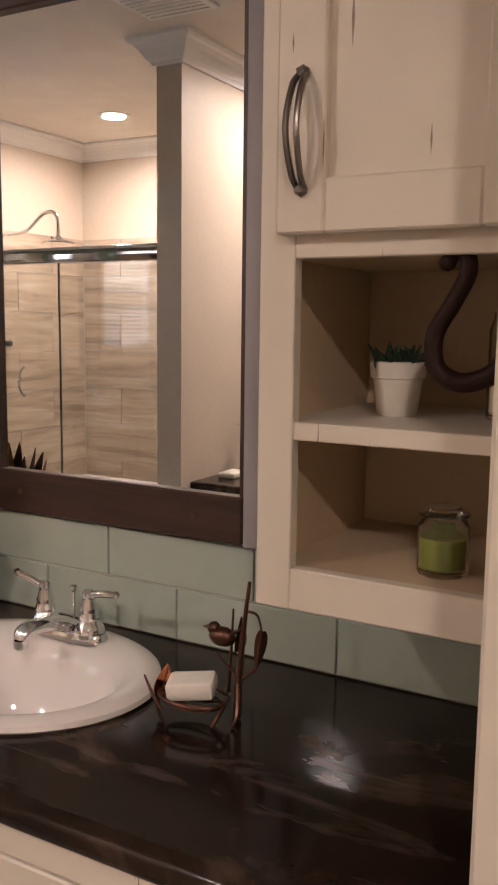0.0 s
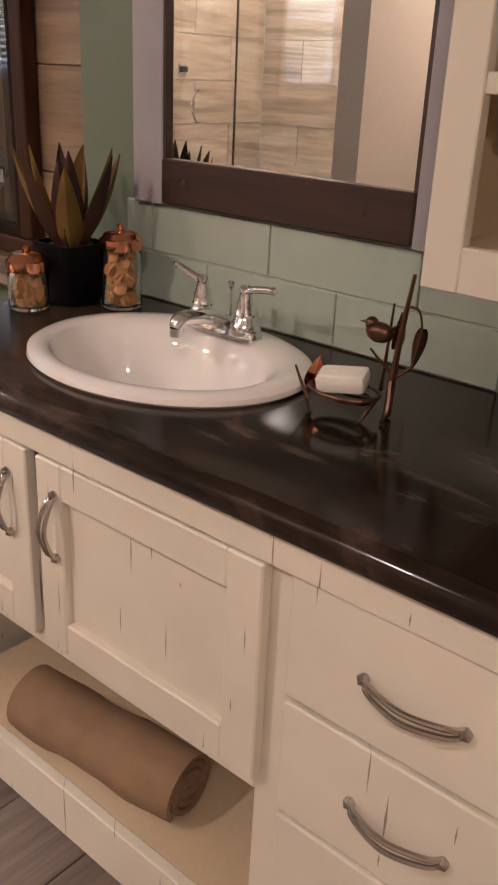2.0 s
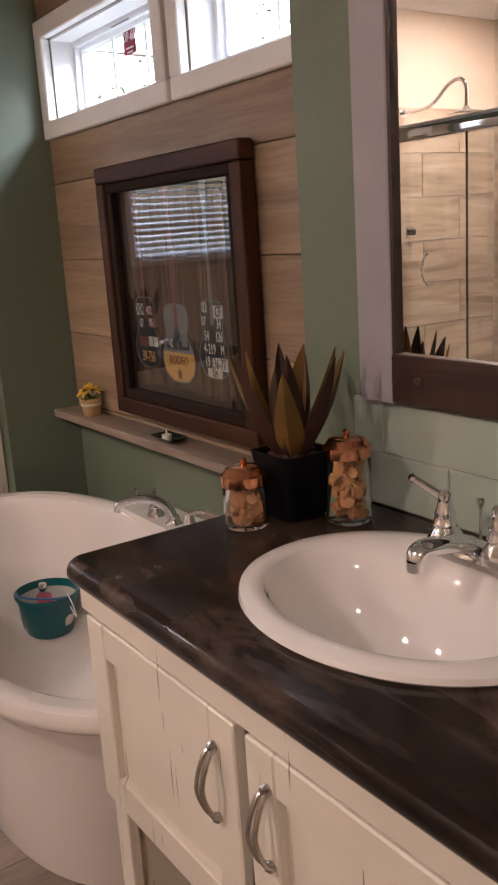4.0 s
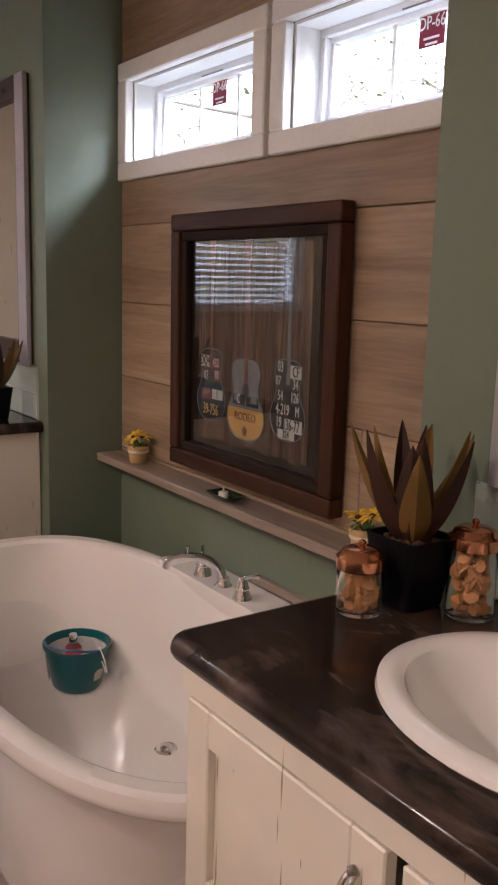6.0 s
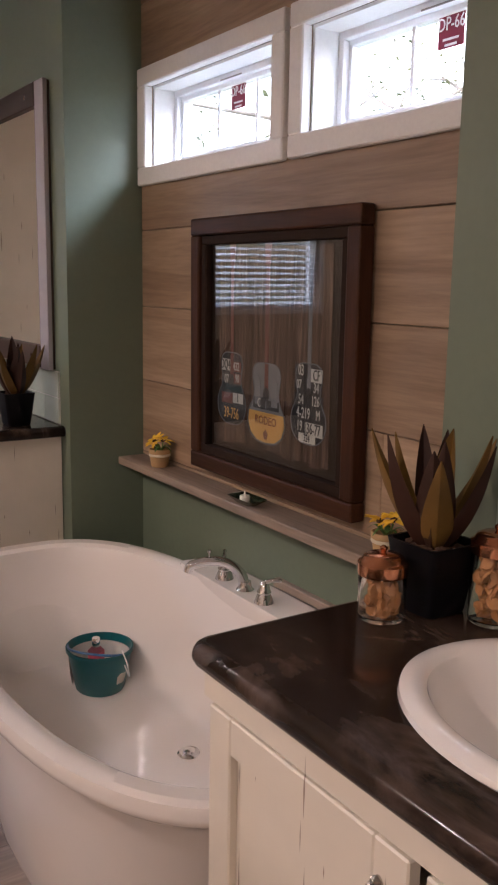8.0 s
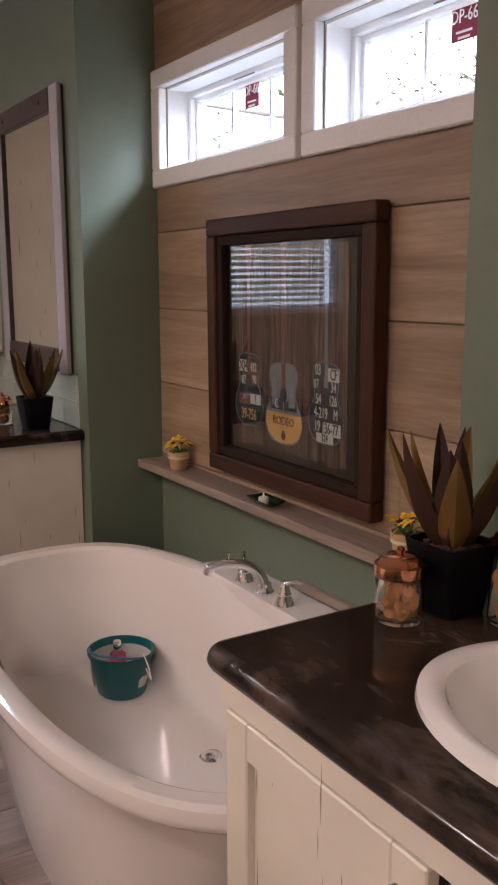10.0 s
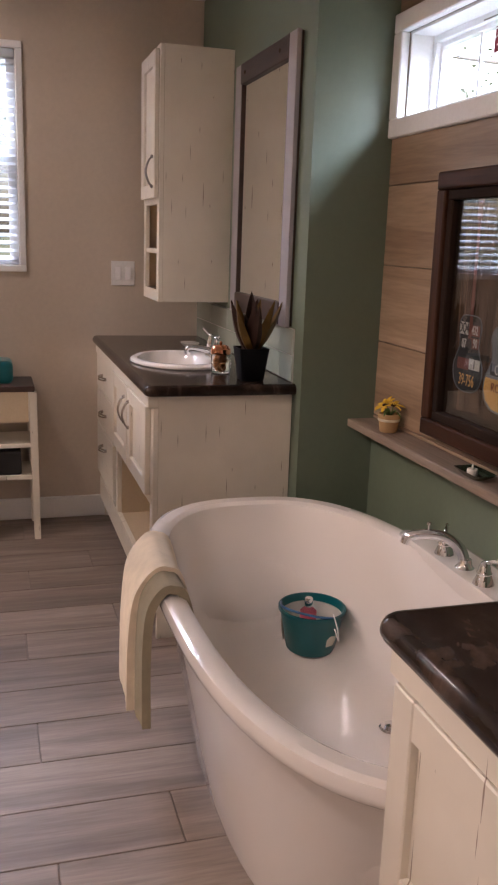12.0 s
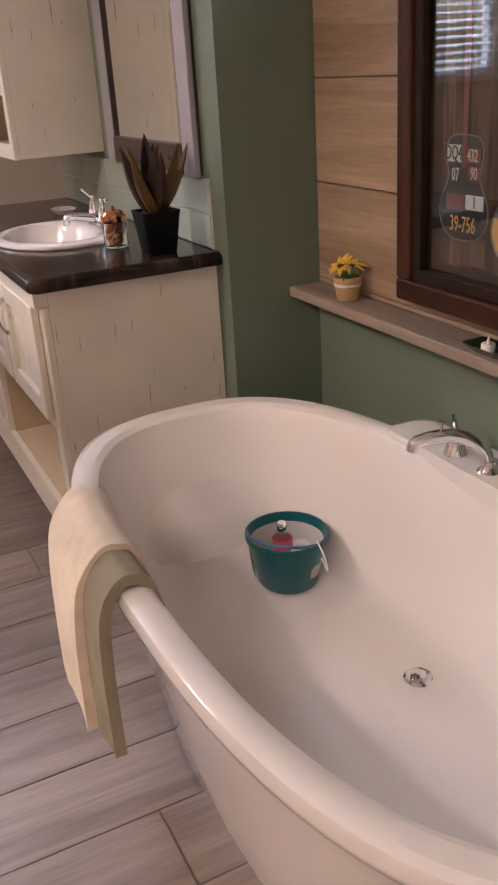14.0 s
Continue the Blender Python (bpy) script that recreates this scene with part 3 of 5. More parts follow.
def vanity(x0, x1, dx0, dx1, flip, label):
    """Cabinet with a pair of doors over an open shelf between dx0 and dx1, and a drawer stack on the other side."""
    v = thing("vanity_cabinet", label, "vanity", ((x0 + x1) / 2, -0.25, 0), "twin vanities")
    yf, yb, zt = -0.495, -0.003, 0.8825
    t = 0.018
    part("side_panel", bx(x0, x0 + t, yf + 0.02, yb, 0, zt), M_CREAM, v)
    part("side_panel", bx(x1 - t, x1, yf + 0.02, yb, 0, zt), M_CREAM, v)
    xd = dx1 if not flip else dx0
    # inner boards wear the darkened cream, so the shade inside is painted on
    part("divider", bx(xd - t / 2, xd + t / 2, yf + 0.02, yb - 0.01, 0.10, zt), M_CREAM_SHADED, v)
    part("back_panel", bx(x0 + t, x1 - t, yb - 0.010, yb, 0.10, zt), M_CREAM_SHADED, v)
    part("shelf", bx(min(dx0, xd) + t / 2 + 0.004, max(dx1, xd) - t / 2 - 0.004, yf + 0.02, yb - 0.011, 0.188, 0.2075), M_CREAM_SHADED, v)
    part("cabinet_floor", bx(min(dx0, xd) + t / 2 + 0.004, max(dx1, xd) - t / 2 - 0.004, yf + 0.02, yb - 0.011, 0.505, 0.52), M_CREAM_SHADED, v)
    part("toe_kick", bx(x0 + t, x1 - t, yf + 0.075, yf + 0.09, 0, 0.10), M_BROWN, v)
    # face frame
    def board(*a):
        part("face_board", bx(*a, bevel=0.002), M_CREAM, v)

    board(x0, x1, yf - 0.018, yf + 0.02, 0.8405, zt)
    board(x0, x1, yf, yf + 0.02, 0.10, 0.208)
    board(dx0, dx1, yf + 0.0005, yf + 0.02, 0.49, 0.535)
    for a, b in ((x0, dx0), (dx1, x1)):
        if b - a < 0.08:
            board(a, b, yf + 0.0003, yf + 0.02, 0.208, 0.84)
    if not flip:
        board(dx1, dx1 + 0.05, yf + 0.0003, yf + 0.02, 0.208, 0.84)
        r0, r1 = dx1 + 0.05, x1
    else:
        board(dx0 - 0.05, dx0, yf + 0.0003, yf + 0.02, 0.208, 0.84)
        r0, r1 = x0, dx0 - 0.05
    mid = (dx0 + dx1) / 2 - (0.012 if not flip else 0)
    for a, b, hx in ((dx0 - 0.022, mid - 0.012, mid - 0.055), (mid + 0.012, dx1 + 0.012, mid + 0.055)):
        d = panel_door("door", v, a, b, 0.525, 0.838, yf - 0.021)
        bow_handle(d, (hx, yf - 0.021, 0.79), (hx, yf - 0.021, 0.69), (0, -0.026, 0), M_NICKEL)
    for z0, z1 in ((0.675, 0.838), (0.50, 0.667), (0.245, 0.492)):
        dr = part("drawer_front", bx(r0 - 0.004, r1 - 0.012, yf - 0.012, yf + 0.004, z0, z1, bevel=0.003, seg=2), M_CREAM, v)
        cz = (z0 + z1) / 2 + (0.0 if z1 - z0 < 0.2 else 0.05)
        cx = (r0 + r1) / 2
        bow_handle(dr, (cx - 0.06, yf - 0.012, cz), (cx + 0.06, yf - 0.012, cz), (0, -0.028, 0), M_NICKEL)
    return v


def rounded_rect(x0, x1, y0, y1, radii, seg=6):
    """Counter-clockwise outline; radii for the corners (x0,y0), (x1,y0), (x1,y1), (x0,y1)."""
    out = []
    for (cx, cy, sx, sy, a0), r in zip(((x0, y0, 1, 1, 180), (x1, y0, -1, 1, 270), (x1, y1, -1, -1, 0), (x0, y1, 1, -1, 90)), radii):
        if r <= 0:
            out.append((cx, cy))
            continue
        for k in range(seg + 1):
            a = radians(a0 + 90 * k / seg)
            out.append((cx + sx * r + r * math.cos(a), cy + sy * r + r * math.sin(a)))
    return out


def ellipse(c, a, b, n=2.0, seg=64):
    pts = []
    for i in range(seg):
        t = 2 * math.pi * i / seg
        ct, st = math.cos(t), math.sin(t)
        pts.append((c[0] + a * math.copysign(abs(ct) ** (2 / n), ct), c[1] + b * math.copysign(abs(st) ** (2 / n), st)))
    return pts


def counter(x0, x1, radii, sink, label):
    """Worktop with rolled edges and a hole for the basin."""
    z, th, y0, y1 = 0.921, 0.038, -0.529, -0.003
    prof = [(0.016, -th), (0.005, -th + 0.004), (0.0, -th + 0.013), (0.0, -0.019), (0.0015, -0.013), (0.0055, -0.0065), (0.012, -0.002), (0.020, 0.0)]
    bm = bmesh.new()
    rings = []
    for inset, dz in prof:
        kx0 = inset if radii[0] > 0 else 0
        kx1 = inset if radii[1] > 0 else 0
        rings.append([(px, py, z + dz) for px, py in rounded_rect(x0 + kx0, x1 - kx1, y0 + inset, y1, [max(r - inset, 0.004) if r > 0 else 0 for r in radii])])
    loft(bm, rings, cap0=False, cap1=False)
    bm.verts.ensure_lookup_table()
    n = len(rings[0])
    hole = ellipse(sink, 0.205, 0.160, 2, 48)
    for ring, zz in ((bm.verts[-n:], z), (bm.verts[:n], z - th)):
        ring = list(ring)
        hv = [bm.verts.new((px, py, zz)) for px, py in hole]
        edges = []
        for loop in (ring, hv):
            for i in range(len(loop)):
                e = bm.edges.get((loop[i], loop[(i + 1) % len(loop)])) or bm.edges.new((loop[i], loop[(i + 1) % len(loop)]))
                edges.append(e)
        bmesh.ops.triangle_fill(bm, use_beauty=True, use_dissolve=False, edges=edges)
    return solid("countertop", bm, M_TOP, label, "countertop", smooth=True)


def basin(c, label):
    """Oval drop-in basin with a broad rim and a rear tap deck."""
    s = thing("sink", label, "sink", (c[0], c[1], 0.921), "oval sinks")
    z = 0.921
    bm = bmesh.new()
    rows = [(0.242, 0.196, 0.0, 0.0), (0.246, 0.200, 0.004, 0.0), (0.244, 0.198, 0.011, 0.0), (0.232, 0.187, 0.017, 0.0), (0.214, 0.170, 0.018, -0.004), (0.200, 0.150, 0.014, -0.016),
            (0.192, 0.138, 0.002, -0.024), (0.183, 0.129, -0.020, -0.026), (0.168, 0.116, -0.060, -0.027), (0.140, 0.094, -0.105, -0.028), (0.095, 0.064, -0.135, -0.028), (0.022, 0.022, -0.147, -0.028)]
    loft(bm, [[(px, py, z + dz) for px, py in ellipse((c[0], c[1] + dy), a, b)] for a, b, dz, dy in rows], cap0=False, cap1=True)
    out = [(0.022, 0.022, -0.157, -0.028), (0.11, 0.075, -0.146, -0.028), (0.155, 0.106, -0.11, -0.028), (0.185, 0.135, -0.05, -0.025), (0.198, 0.150, -0.004, -0.012)]
    loft(bm, [[(px, py, z + dz) for px, py in ellipse((c[0], c[1] + dy), a, b)] for a, b, dz, dy in out], cap0=True, cap1=False)
    part("basin", bm, M_PORC, s, smooth=True)
    part("drain", lathe(bmesh.new(), [(0.019, -0.146), (0.021, -0.144), (0.018, -0.142), (0.012, -0.1435), (0.004, -0.145)], (c[0], c[1] - 0.028, z), 20), M_CHROME, s, "chrome drain ring", smooth=True)
    f = thing("sink_faucet", "polished chrome two-handle sink faucet", "faucet", (c[0], c[1] + 0.14, z + 0.016), "sink faucets")
    bx0, by0, bz = c[0] - 0.008, c[1] + 0.136, z + 0.0155
    bm = bmesh.new()
    loft(bm, [[(px, py, bz + dz) for px, py in ellipse((bx0, by0), a, b, 3.0, 32)] for a, b, dz in ((0.080, 0.026, 0), (0.080, 0.026, 0.008), (0.076, 0.023, 0.014), (0.066, 0.016, 0.017))])
    part("base_plate", bm, M_CHROME, f, smooth=True)
    bm = bmesh.new()
    tube(bm, [(bx0, by0 + 0.012, bz + 0.010), (bx0, by0 - 0.012, bz + 0.024), (bx0, by0 - 0.045, bz + 0.034), (bx0, by0 - 0.085, bz + 0.040), (bx0, by0 - 0.104, bz + 0.038), (bx0, by0 - 0.111, bz + 0.026)], 0.024, 0.0135, seg=16, flat=0.62)
    part("spout", bm, M_CHROME, f, smooth=True)
    part("aerator", lathe(bmesh.new(), [(0.011, 0.0), (0.012, 0.003), (0.012, 0.014)], (bx0, by0 - 0.109, bz + 0.013), 16), M_CHROME, f, smooth=True)
    for sx in (-1, 1):
        hx = bx0 + sx * 0.048
        bm = lathe(bmesh.new(), [(0.026, 0), (0.027, 0.006), (0.024, 0.016), (0.018, 0.024), (0.0165, 0.028), (0.018, 0.032), (0.016, 0.038), (0.0145, 0.042), (0.0155, 0.047), (0.012, 0.056), (0.010, 0.068), (0.011, 0.074), (0.006, 0.080)], (hx, by0, bz + 0.009), 24)
        h = part("handle", bm, M_CHROME, f, "bell-shaped chrome lever handle", smooth=True)
        bm = bmesh.new()
        ex = -0.042 if sx < 0 else 0.062
        ey = -0.020 if sx < 0 else -0.006
        ez = 0.102 if sx < 0 else 0.090
        tube(bm, [(hx, by0, bz + 0.074), (hx + ex * 0.3, by0 + ey * 0.3, bz + 0.084), (hx + ex, by0 + ey, bz + ez)], 0.007, 0.0055, seg=10)
        blob(bm, (hx + ex, by0 + ey, bz + ez), 0.0075, 1)
        part("lever", bm, M_CHROME, h, smooth=True)
    bm = lathe(bmesh.new(), [(0.0022, 0), (0.0022, 0.058), (0.004, 0.060), (0.0055, 0.066), (0.0065, 0.070), (0.003, 0.072)], (bx0, by0 + 0.018, bz + 0.012), 10)
    part("lift_rod", bm, M_CHROME, f, smooth=True)
    return s


SINK1, SINK2 = (-0.462, -0.252), (-3.32, -0.285)
vanity(-0.905, 0.322, -0.862, -0.05, False, "distressed cream vanity cabinet with doors, open shelf and drawers")
vanity(XW + 0.002, -2.772, -3.622, -2.822, True, "distressed cream vanity cabinet at the far side of the tub")
counter(-0.938, 0.3235, (0.035, 0, 0, 0), SINK1, "glossy dark brown laminate vanity countertop with rolled edge")
counter(XW + 0.001, -2.730, (0, 0.03, 0, 0), SINK2, "dark brown laminate countertop on the far vanity")
basin(SINK1, "white oval drop-in sink in dark countertop")
basin(SINK2, "white oval drop-in sink in far countertop")


# ---- glass tile backsplash ----
def tile_mesh(w, h):
    return mesh_of("tile", bx(-w / 2, w / 2, -0.007, 0, -h / 2, h / 2, bevel=0.0014), M_TILE)


def backsplash(x0, x1, joints0, joints1, name, label):
    """Two staggered courses of long glass tiles on a grout bed."""
    g = solid(name, bx(x0, x1, -0.0035, 0.002, 0.9215, 1.106), M_GROUT, label, "backsplash", "structure")
    for (za, zb), joints in (((0.923, 1.013), joints0), ((1.015, 1.105), joints1)):
        js = [x0] + [j for j in joints if x0 < j < x1] + [x1]
        for a, b in zip(js, js[1:]):
            if b - a < 0.01:
                continue
            ob = new("tile", tile_mesh(b - a - 0.0025, zb - za - 0.001))
            ob.location = ((a + b) / 2, -0.0005, (za + zb) / 2)
            ob.parent = g
            ob.matrix_parent_inverse = g.matrix_world.inverted()


# ---- mirrors ----
def mirror(x0, x1, label):
    """Framed mirror: grey stiles outside, dark rails above and below."""
    m = thing("wall_mirror", label, "mirror", ((x0 + x1) / 2, 0, 1.11), "framed mirrors")
    z0, z1, sw, rw = 1.112, 2.075, 0.078, 0.078
    for a, b in ((x0, x0 + sw), (x1 - sw, x1)):
        part("stile", bx(a, b, -0.026, -0.009, z0 - 0.004, z1, bevel=0.002), M_GREYWOOD, m, "grey painted side board")
    for a, b in ((z0, z0 + rw), (z1 - rw, z1)):
        rl = part("rail", bx(x0 + sw, x1 - sw, -0.029, -0.009, a, b, bevel=0.003), M_DARKWOOD, m, "dark stained cross board")
        for xx in (x0 + sw + 0.06, x1 - sw - 0.09):
            part("screw_plug", lathe(bmesh.new(), [(0.007, 0), (0.0075, 0.002), (0.005, 0.003)], (0, 0, 0), 12), M_BROWN, rl).matrix_world = pose(xx, -0.0288, (a + b) / 2, 90, 0, 0)
    for a, b in ((x0 + sw, x0 + sw + 0.007), (x1 - sw - 0.007, x1 - sw)):
        part("inner_bead", bx(a, b, -0.024, -0.010, z0 + rw, z1 - rw), M_DARKWOOD, m)
    part("mirror_glass", bx(x0 + sw + 0.007, x1 - sw - 0.007, -0.015, -0.011, z0 + rw, z1 - rw), M_MIRROR, m)
    part("backing", bx(x0 + 0.004, x1 - 0.004, -0.0088, -0.0002, z0, z1 - 0.004), M_DARKWOOD, m)
    return m


mirror(-0.790, -0.104, "framed wall mirror with grey stiles and dark rails")
mirror(-3.55, -2.815, "framed wall mirror above the far vanity")


# ---- upper cabinets ----
def upper_cabinet(x0, x1, hx, label):
    """Wall cabinet: a panelled door above two open cubbies."""
    c = thing("wall_cabinet", label, "cabinet", ((x0 + x1) / 2, -0.15, 1.129), "tall wall cabinets")
    yf, t, z0, z1 = -0.313, 0.016, 1.129, 2.165
    part("side_panel", bx(x0, x0 + t, yf + 0.019, -0.0005, z0 + 0.002, z1), M_CREAM, c)
    part("side_panel", bx(x1 - t, x1, yf + 0.019, -0.0005, z0 + 0.002, z1), M_CREAM, c)
    # thin sheets added over the cubby sides to carry the painted shade
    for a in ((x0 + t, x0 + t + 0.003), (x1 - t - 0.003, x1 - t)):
        part("shaded_side_sheet", bx(*a, yf + 0.0195, -0.0125, 1.1785, 1.5395), M_CREAM_SHADED, c)
    part("back_panel", bx(x0 + t, x1 - t, -0.012, -0.0005, z0 + 0.004, z1 - 0.002), M_CREAM_SHADED, c)
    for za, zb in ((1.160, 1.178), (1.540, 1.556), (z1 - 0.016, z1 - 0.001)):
        part("deck", bx(x0 + t, x1 - t, yf + 0.019, -0.012, za, zb), M_CREAM_SHADED, c)
    sh = part("shelf", bx(x0 + t, x1 - t, yf + 0.004, -0.012, 1.331, 1.352, bevel=0.0015), M_CREAM, c)
    for a in ((x0, x0 + 0.045, yf, yf + 0.019, z0, z1), (x1 - 0.045, x1, yf, yf + 0.019, z0, z1), (x0 + 0.045, x1 - 0.045, yf + 0.0004, yf + 0.019, z0, 1.179),
              (x0 + 0.045, x1 - 0.045, yf + 0.0004, yf + 0.019, 1.537, 1.575), (x0 + 0.045, x1 - 0.045, yf + 0.0004, yf + 0.019, 2.13, z1)):
        part("face_board", bx(*a, bevel=0.0015), M_CREAM, c)
    d = panel_door("door", c, x0 + 0.03, x1 - 0.008, 1.562, 2.145, yf - 0.021, rail=0.058)
    bow_handle(d, (hx, yf - 0.021, 1.728), (hx, yf - 0.021, 1.608), (0, -0.030, 0), M_PEWTER)
    return c


upper_cabinet(0.0, 0.3235, 0.062, "tall cream wall cabinet with open cubbies above the counter")
upper_cabinet(-4.035, -3.67, -3.71, "tall cream wall cabinet above the far vanity")


# ---- bathtub ----
TC = (-1.80, -0.220)


def oval(a, b, z, n=2.5, dx=0.0, dy=0.0, seg=72):
    return [(px, py, z) for px, py in ellipse((TC[0] + dx, TC[1] + dy), a, b, n, seg)]


tub = thing("bathtub", "white freestanding oval soaking tub with rolled rim", "bathtub", (TC[0], TC[1], 0))
bm = bmesh.new()
RZ = 0.565
shell = [(0.569, 0.286, 0.0, 2.6), (0.574, 0.291, 0.02, 2.6), (0.614, 0.308, 0.12, 2.6), (0.669, 0.334, 0.26, 2.6), (0.724, 0.361, 0.40, 2.6), (0.759, 0.378, 0.49, 2.6), (0.766, 0.382, 0.508, 2.7),
         (0.784, 0.392, 0.512, 2.7), (0.808, 0.408, 0.515, 2.7), (0.820, 0.418, 0.525, 2.7), (0.824, 0.421, 0.540, 2.7), (0.818, 0.416, RZ - 0.006, 2.7), (0.802, 0.404, RZ, 2.7),
         (0.766, 0.376, RZ - 0.001, 2.7), (0.750, 0.362, RZ - 0.010, 2.7), (0.742, 0.356, 0.53, 2.65), (0.732, 0.350, 0.47, 2.6), (0.720, 0.342, 0.40, 2.55), (0.706, 0.333, 0.33, 2.5), (0.690, 0.322, 0.27, 2.5), (0.670, 0.309, 0.225, 2.45), (0.645, 0.294, 0.194, 2.4), (0.610, 0.276, 0.174, 2.4), (0.560, 0.252, 0.161, 2.35), (0.49, 0.22, 0.153, 2.3), (0.40, 0.18, 0.1485, 2.2), (0.28, 0.13, 0.146, 2.1), (0.134, 0.076, 0.145, 2.0)]
loft(bm, [oval(a, b, z, n) for a, b, z, n in shell])
part("shell", bm, M_TUB, tub, smooth=True)
# tap deck on the wall side
bm = bmesh.new()
dk = []
for inset, z in ((0.02, 0.47), (0.004, 0.50), (0.0, 0.53), (0.0, RZ - 0.002), (0.006, RZ + 0.005), (0.016, RZ + 0.007)):
    dk.append([(px, py, z) for px, py in rounded_rect(-2.18 + inset, -1.42 - inset, 0.135, 0.272 - inset, (0.03, 0.03, 0.06, 0.06))])
loft(bm, dk)
part("tap_deck", bm, M_TUB, tub, smooth=True)
part("drain", lathe(bmesh.new(), [(0.030, 0.146), (0.033, 0.150), (0.028, 0.155), (0.018, 0.153), (0.016, 0.160), (0.006, 0.162)], (-1.815, -0.022, 0.0), 28), M_CHROME, tub, "chrome drain with raised stopper", smooth=True)

tf = thing("tub_faucet", "chrome deck-mounted tub faucet with two handles", "faucet", (-1.78, 0.15, RZ))
bm = bmesh.new()
tube(bm, [(-1.855, 0.178, RZ), (-1.865, 0.170, RZ + 0.05), (-1.885, 0.135, RZ + 0.082), (-1.905, 0.09, RZ + 0.090), (-1.925, 0.045, RZ + 0.080), (-1.93, 0.035, RZ + 0.06)], 0.016, 0.0125, seg=14)
part("spout", bm, M_CHROME, tf, smooth=True)
part("spout_base", lathe(bmesh.new(), [(0.026, 0), (0.026, 0.006), (0.019, 0.014), (0.017, 0.03)], (-1.855, 0.178, RZ + 0.002), 24), M_CHROME, tf, smooth=True)
part("diverter", lathe(bmesh.new(), [(0.003, 0), (0.003, 0.012), (0.006, 0.014), (0.006, 0.02), (0.002, 0.022)], (-1.905, 0.09, RZ + 0.102), 12), M_CHROME, tf, smooth=True)
for hx, hy, lx in ((-1.745, 0.168, 0.04), (-1.965, 0.178, -0.035)):
    bm = lathe(bmesh.new(), [(0.028, 0), (0.028, 0.006), (0.021, 0.022), (0.018, 0.03), (0.020, 0.034), (0.016, 0.042), (0.015, 0.05), (0.010, 0.062), (0.004, 0.066)], (hx, hy, RZ + 0.002), 24)
    h = part("handle", bm, M_CHROME, tf, smooth=True)
    bm = bmesh.new()
    tube(bm, [(hx, hy, RZ + 0.060), (hx + lx * 0.5, hy + 0.010, RZ + 0.072), (hx + lx, hy + 0.022, RZ + 0.076)], 0.0065, 0.005, seg=10)
    blob(bm, (hx + lx, hy + 0.022, RZ + 0.076), 0.007, 1)
    part("lever", bm, M_CHROME, h, smooth=True)


# ---- bucket in the tub ----
BC = (-2.295, -0.075, 0.154)
bk = thing("bucket", "teal plastic bucket of bath things in the tub", "bucket", BC)


def bring(a, b, z, seg=40):
    return [(BC[0] + a * math.cos(2 * math.pi * i / seg), BC[1] + b * math.sin(2 * math.pi * i / seg), BC[2] + z) for i in range(seg)]


bm = bmesh.new()
loft(bm, [bring(a, b, z) for a, b, z in ((0.076, 0.072, 0.004), (0.080, 0.076, 0.008), (0.102, 0.100, 0.13), (0.108, 0.105, 0.132), (0.108, 0.105, 0.142), (0.103, 0.100, 0.143), (0.098, 0.095, 0.12), (0.078, 0.073, 0.015))])
part("body", bm, M_TEAL, bk, smooth=True)
bm = bmesh.new()
loft(bm, [bring(a, b, z) for a, b, z in ((0.0945, 0.0915, 0.118), (0.0965, 0.0935, 0.119), (0.0765, 0.0715, 0.018), (0.0745, 0.0695, 0.019))], cap0=False, cap1=False)
part("lining", bm, M_GROUT, bk, "pale felt lining", smooth=True)
bm = bmesh.new()
tube(bm, [(BC[0] + 0.104 * math.cos(a), BC[1] + 0.101 * math.sin(a), BC[2] + 0.138 + 0.02 * math.sin((a + 2.2) / 2.6 * math.pi)) for a in (-2.2, -1.5, -0.9, -0.2, 0.4)], 0.004, seg=6)
part("bail", bm, M_BLUE, bk, smooth=True)
bm = bmesh.new()
loft(bm, [[(BC[0] + (0.0875 + dr) * math.cos(a), BC[1] + (0.0825 + dr) * math.sin(a), BC[2] + z) for a, dr, z in ((-2.35, 0.0012 + 0.003, 0.02), (-2.05, 0.0012 + 0.002, 0.012), (-2.0, 0.0012 + 0.008, 0.05), (-2.2, 0.0012 + 0.015, 0.095), (-2.35, 0.0012 + 0.011, 0.07))],
          [(BC[0] + (0.0895 + dr) * math.cos(a), BC[1] + (0.0845 + dr) * math.sin(a), BC[2] + z) for a, dr, z in ((-2.35, 0.0032, 0.02), (-2.05, 0.0022, 0.012), (-2.0, 0.008, 0.05), (-2.2, 0.015, 0.095), (-2.35, 0.011, 0.07))]])
part("decal", bm, M_DECAL, bk)
bt = thing("lotion_bottle", "small clear bottle with a pink label in bucket", "bottle", (BC[0], BC[1], BC[2] + 0.02))
part("bottle_body", lathe(bmesh.new(), [(0.024, 0), (0.025, 0.004), (0.025, 0.11), (0.012, 0.125)], (BC[0] - 0.005, BC[1] - 0.01, BC[2] + 0.0155), 20), M_CLEARP, bt, smooth=True)
part("label_band", lathe(bmesh.new(), [(0.0258, 0.06), (0.0262, 0.062), (0.0262, 0.108), (0.0258, 0.11)], (BC[0] - 0.005, BC[1] - 0.01, BC[2] + 0.0155), 20), M_PINK, bt, smooth=True)
part("cap", lathe(bmesh.new(), [(0.013, 0.125), (0.013, 0.15), (0.011, 0.153)], (BC[0] - 0.005, BC[1] - 0.01, BC[2] + 0.0155), 16), M_CHROME, bt, smooth=True)
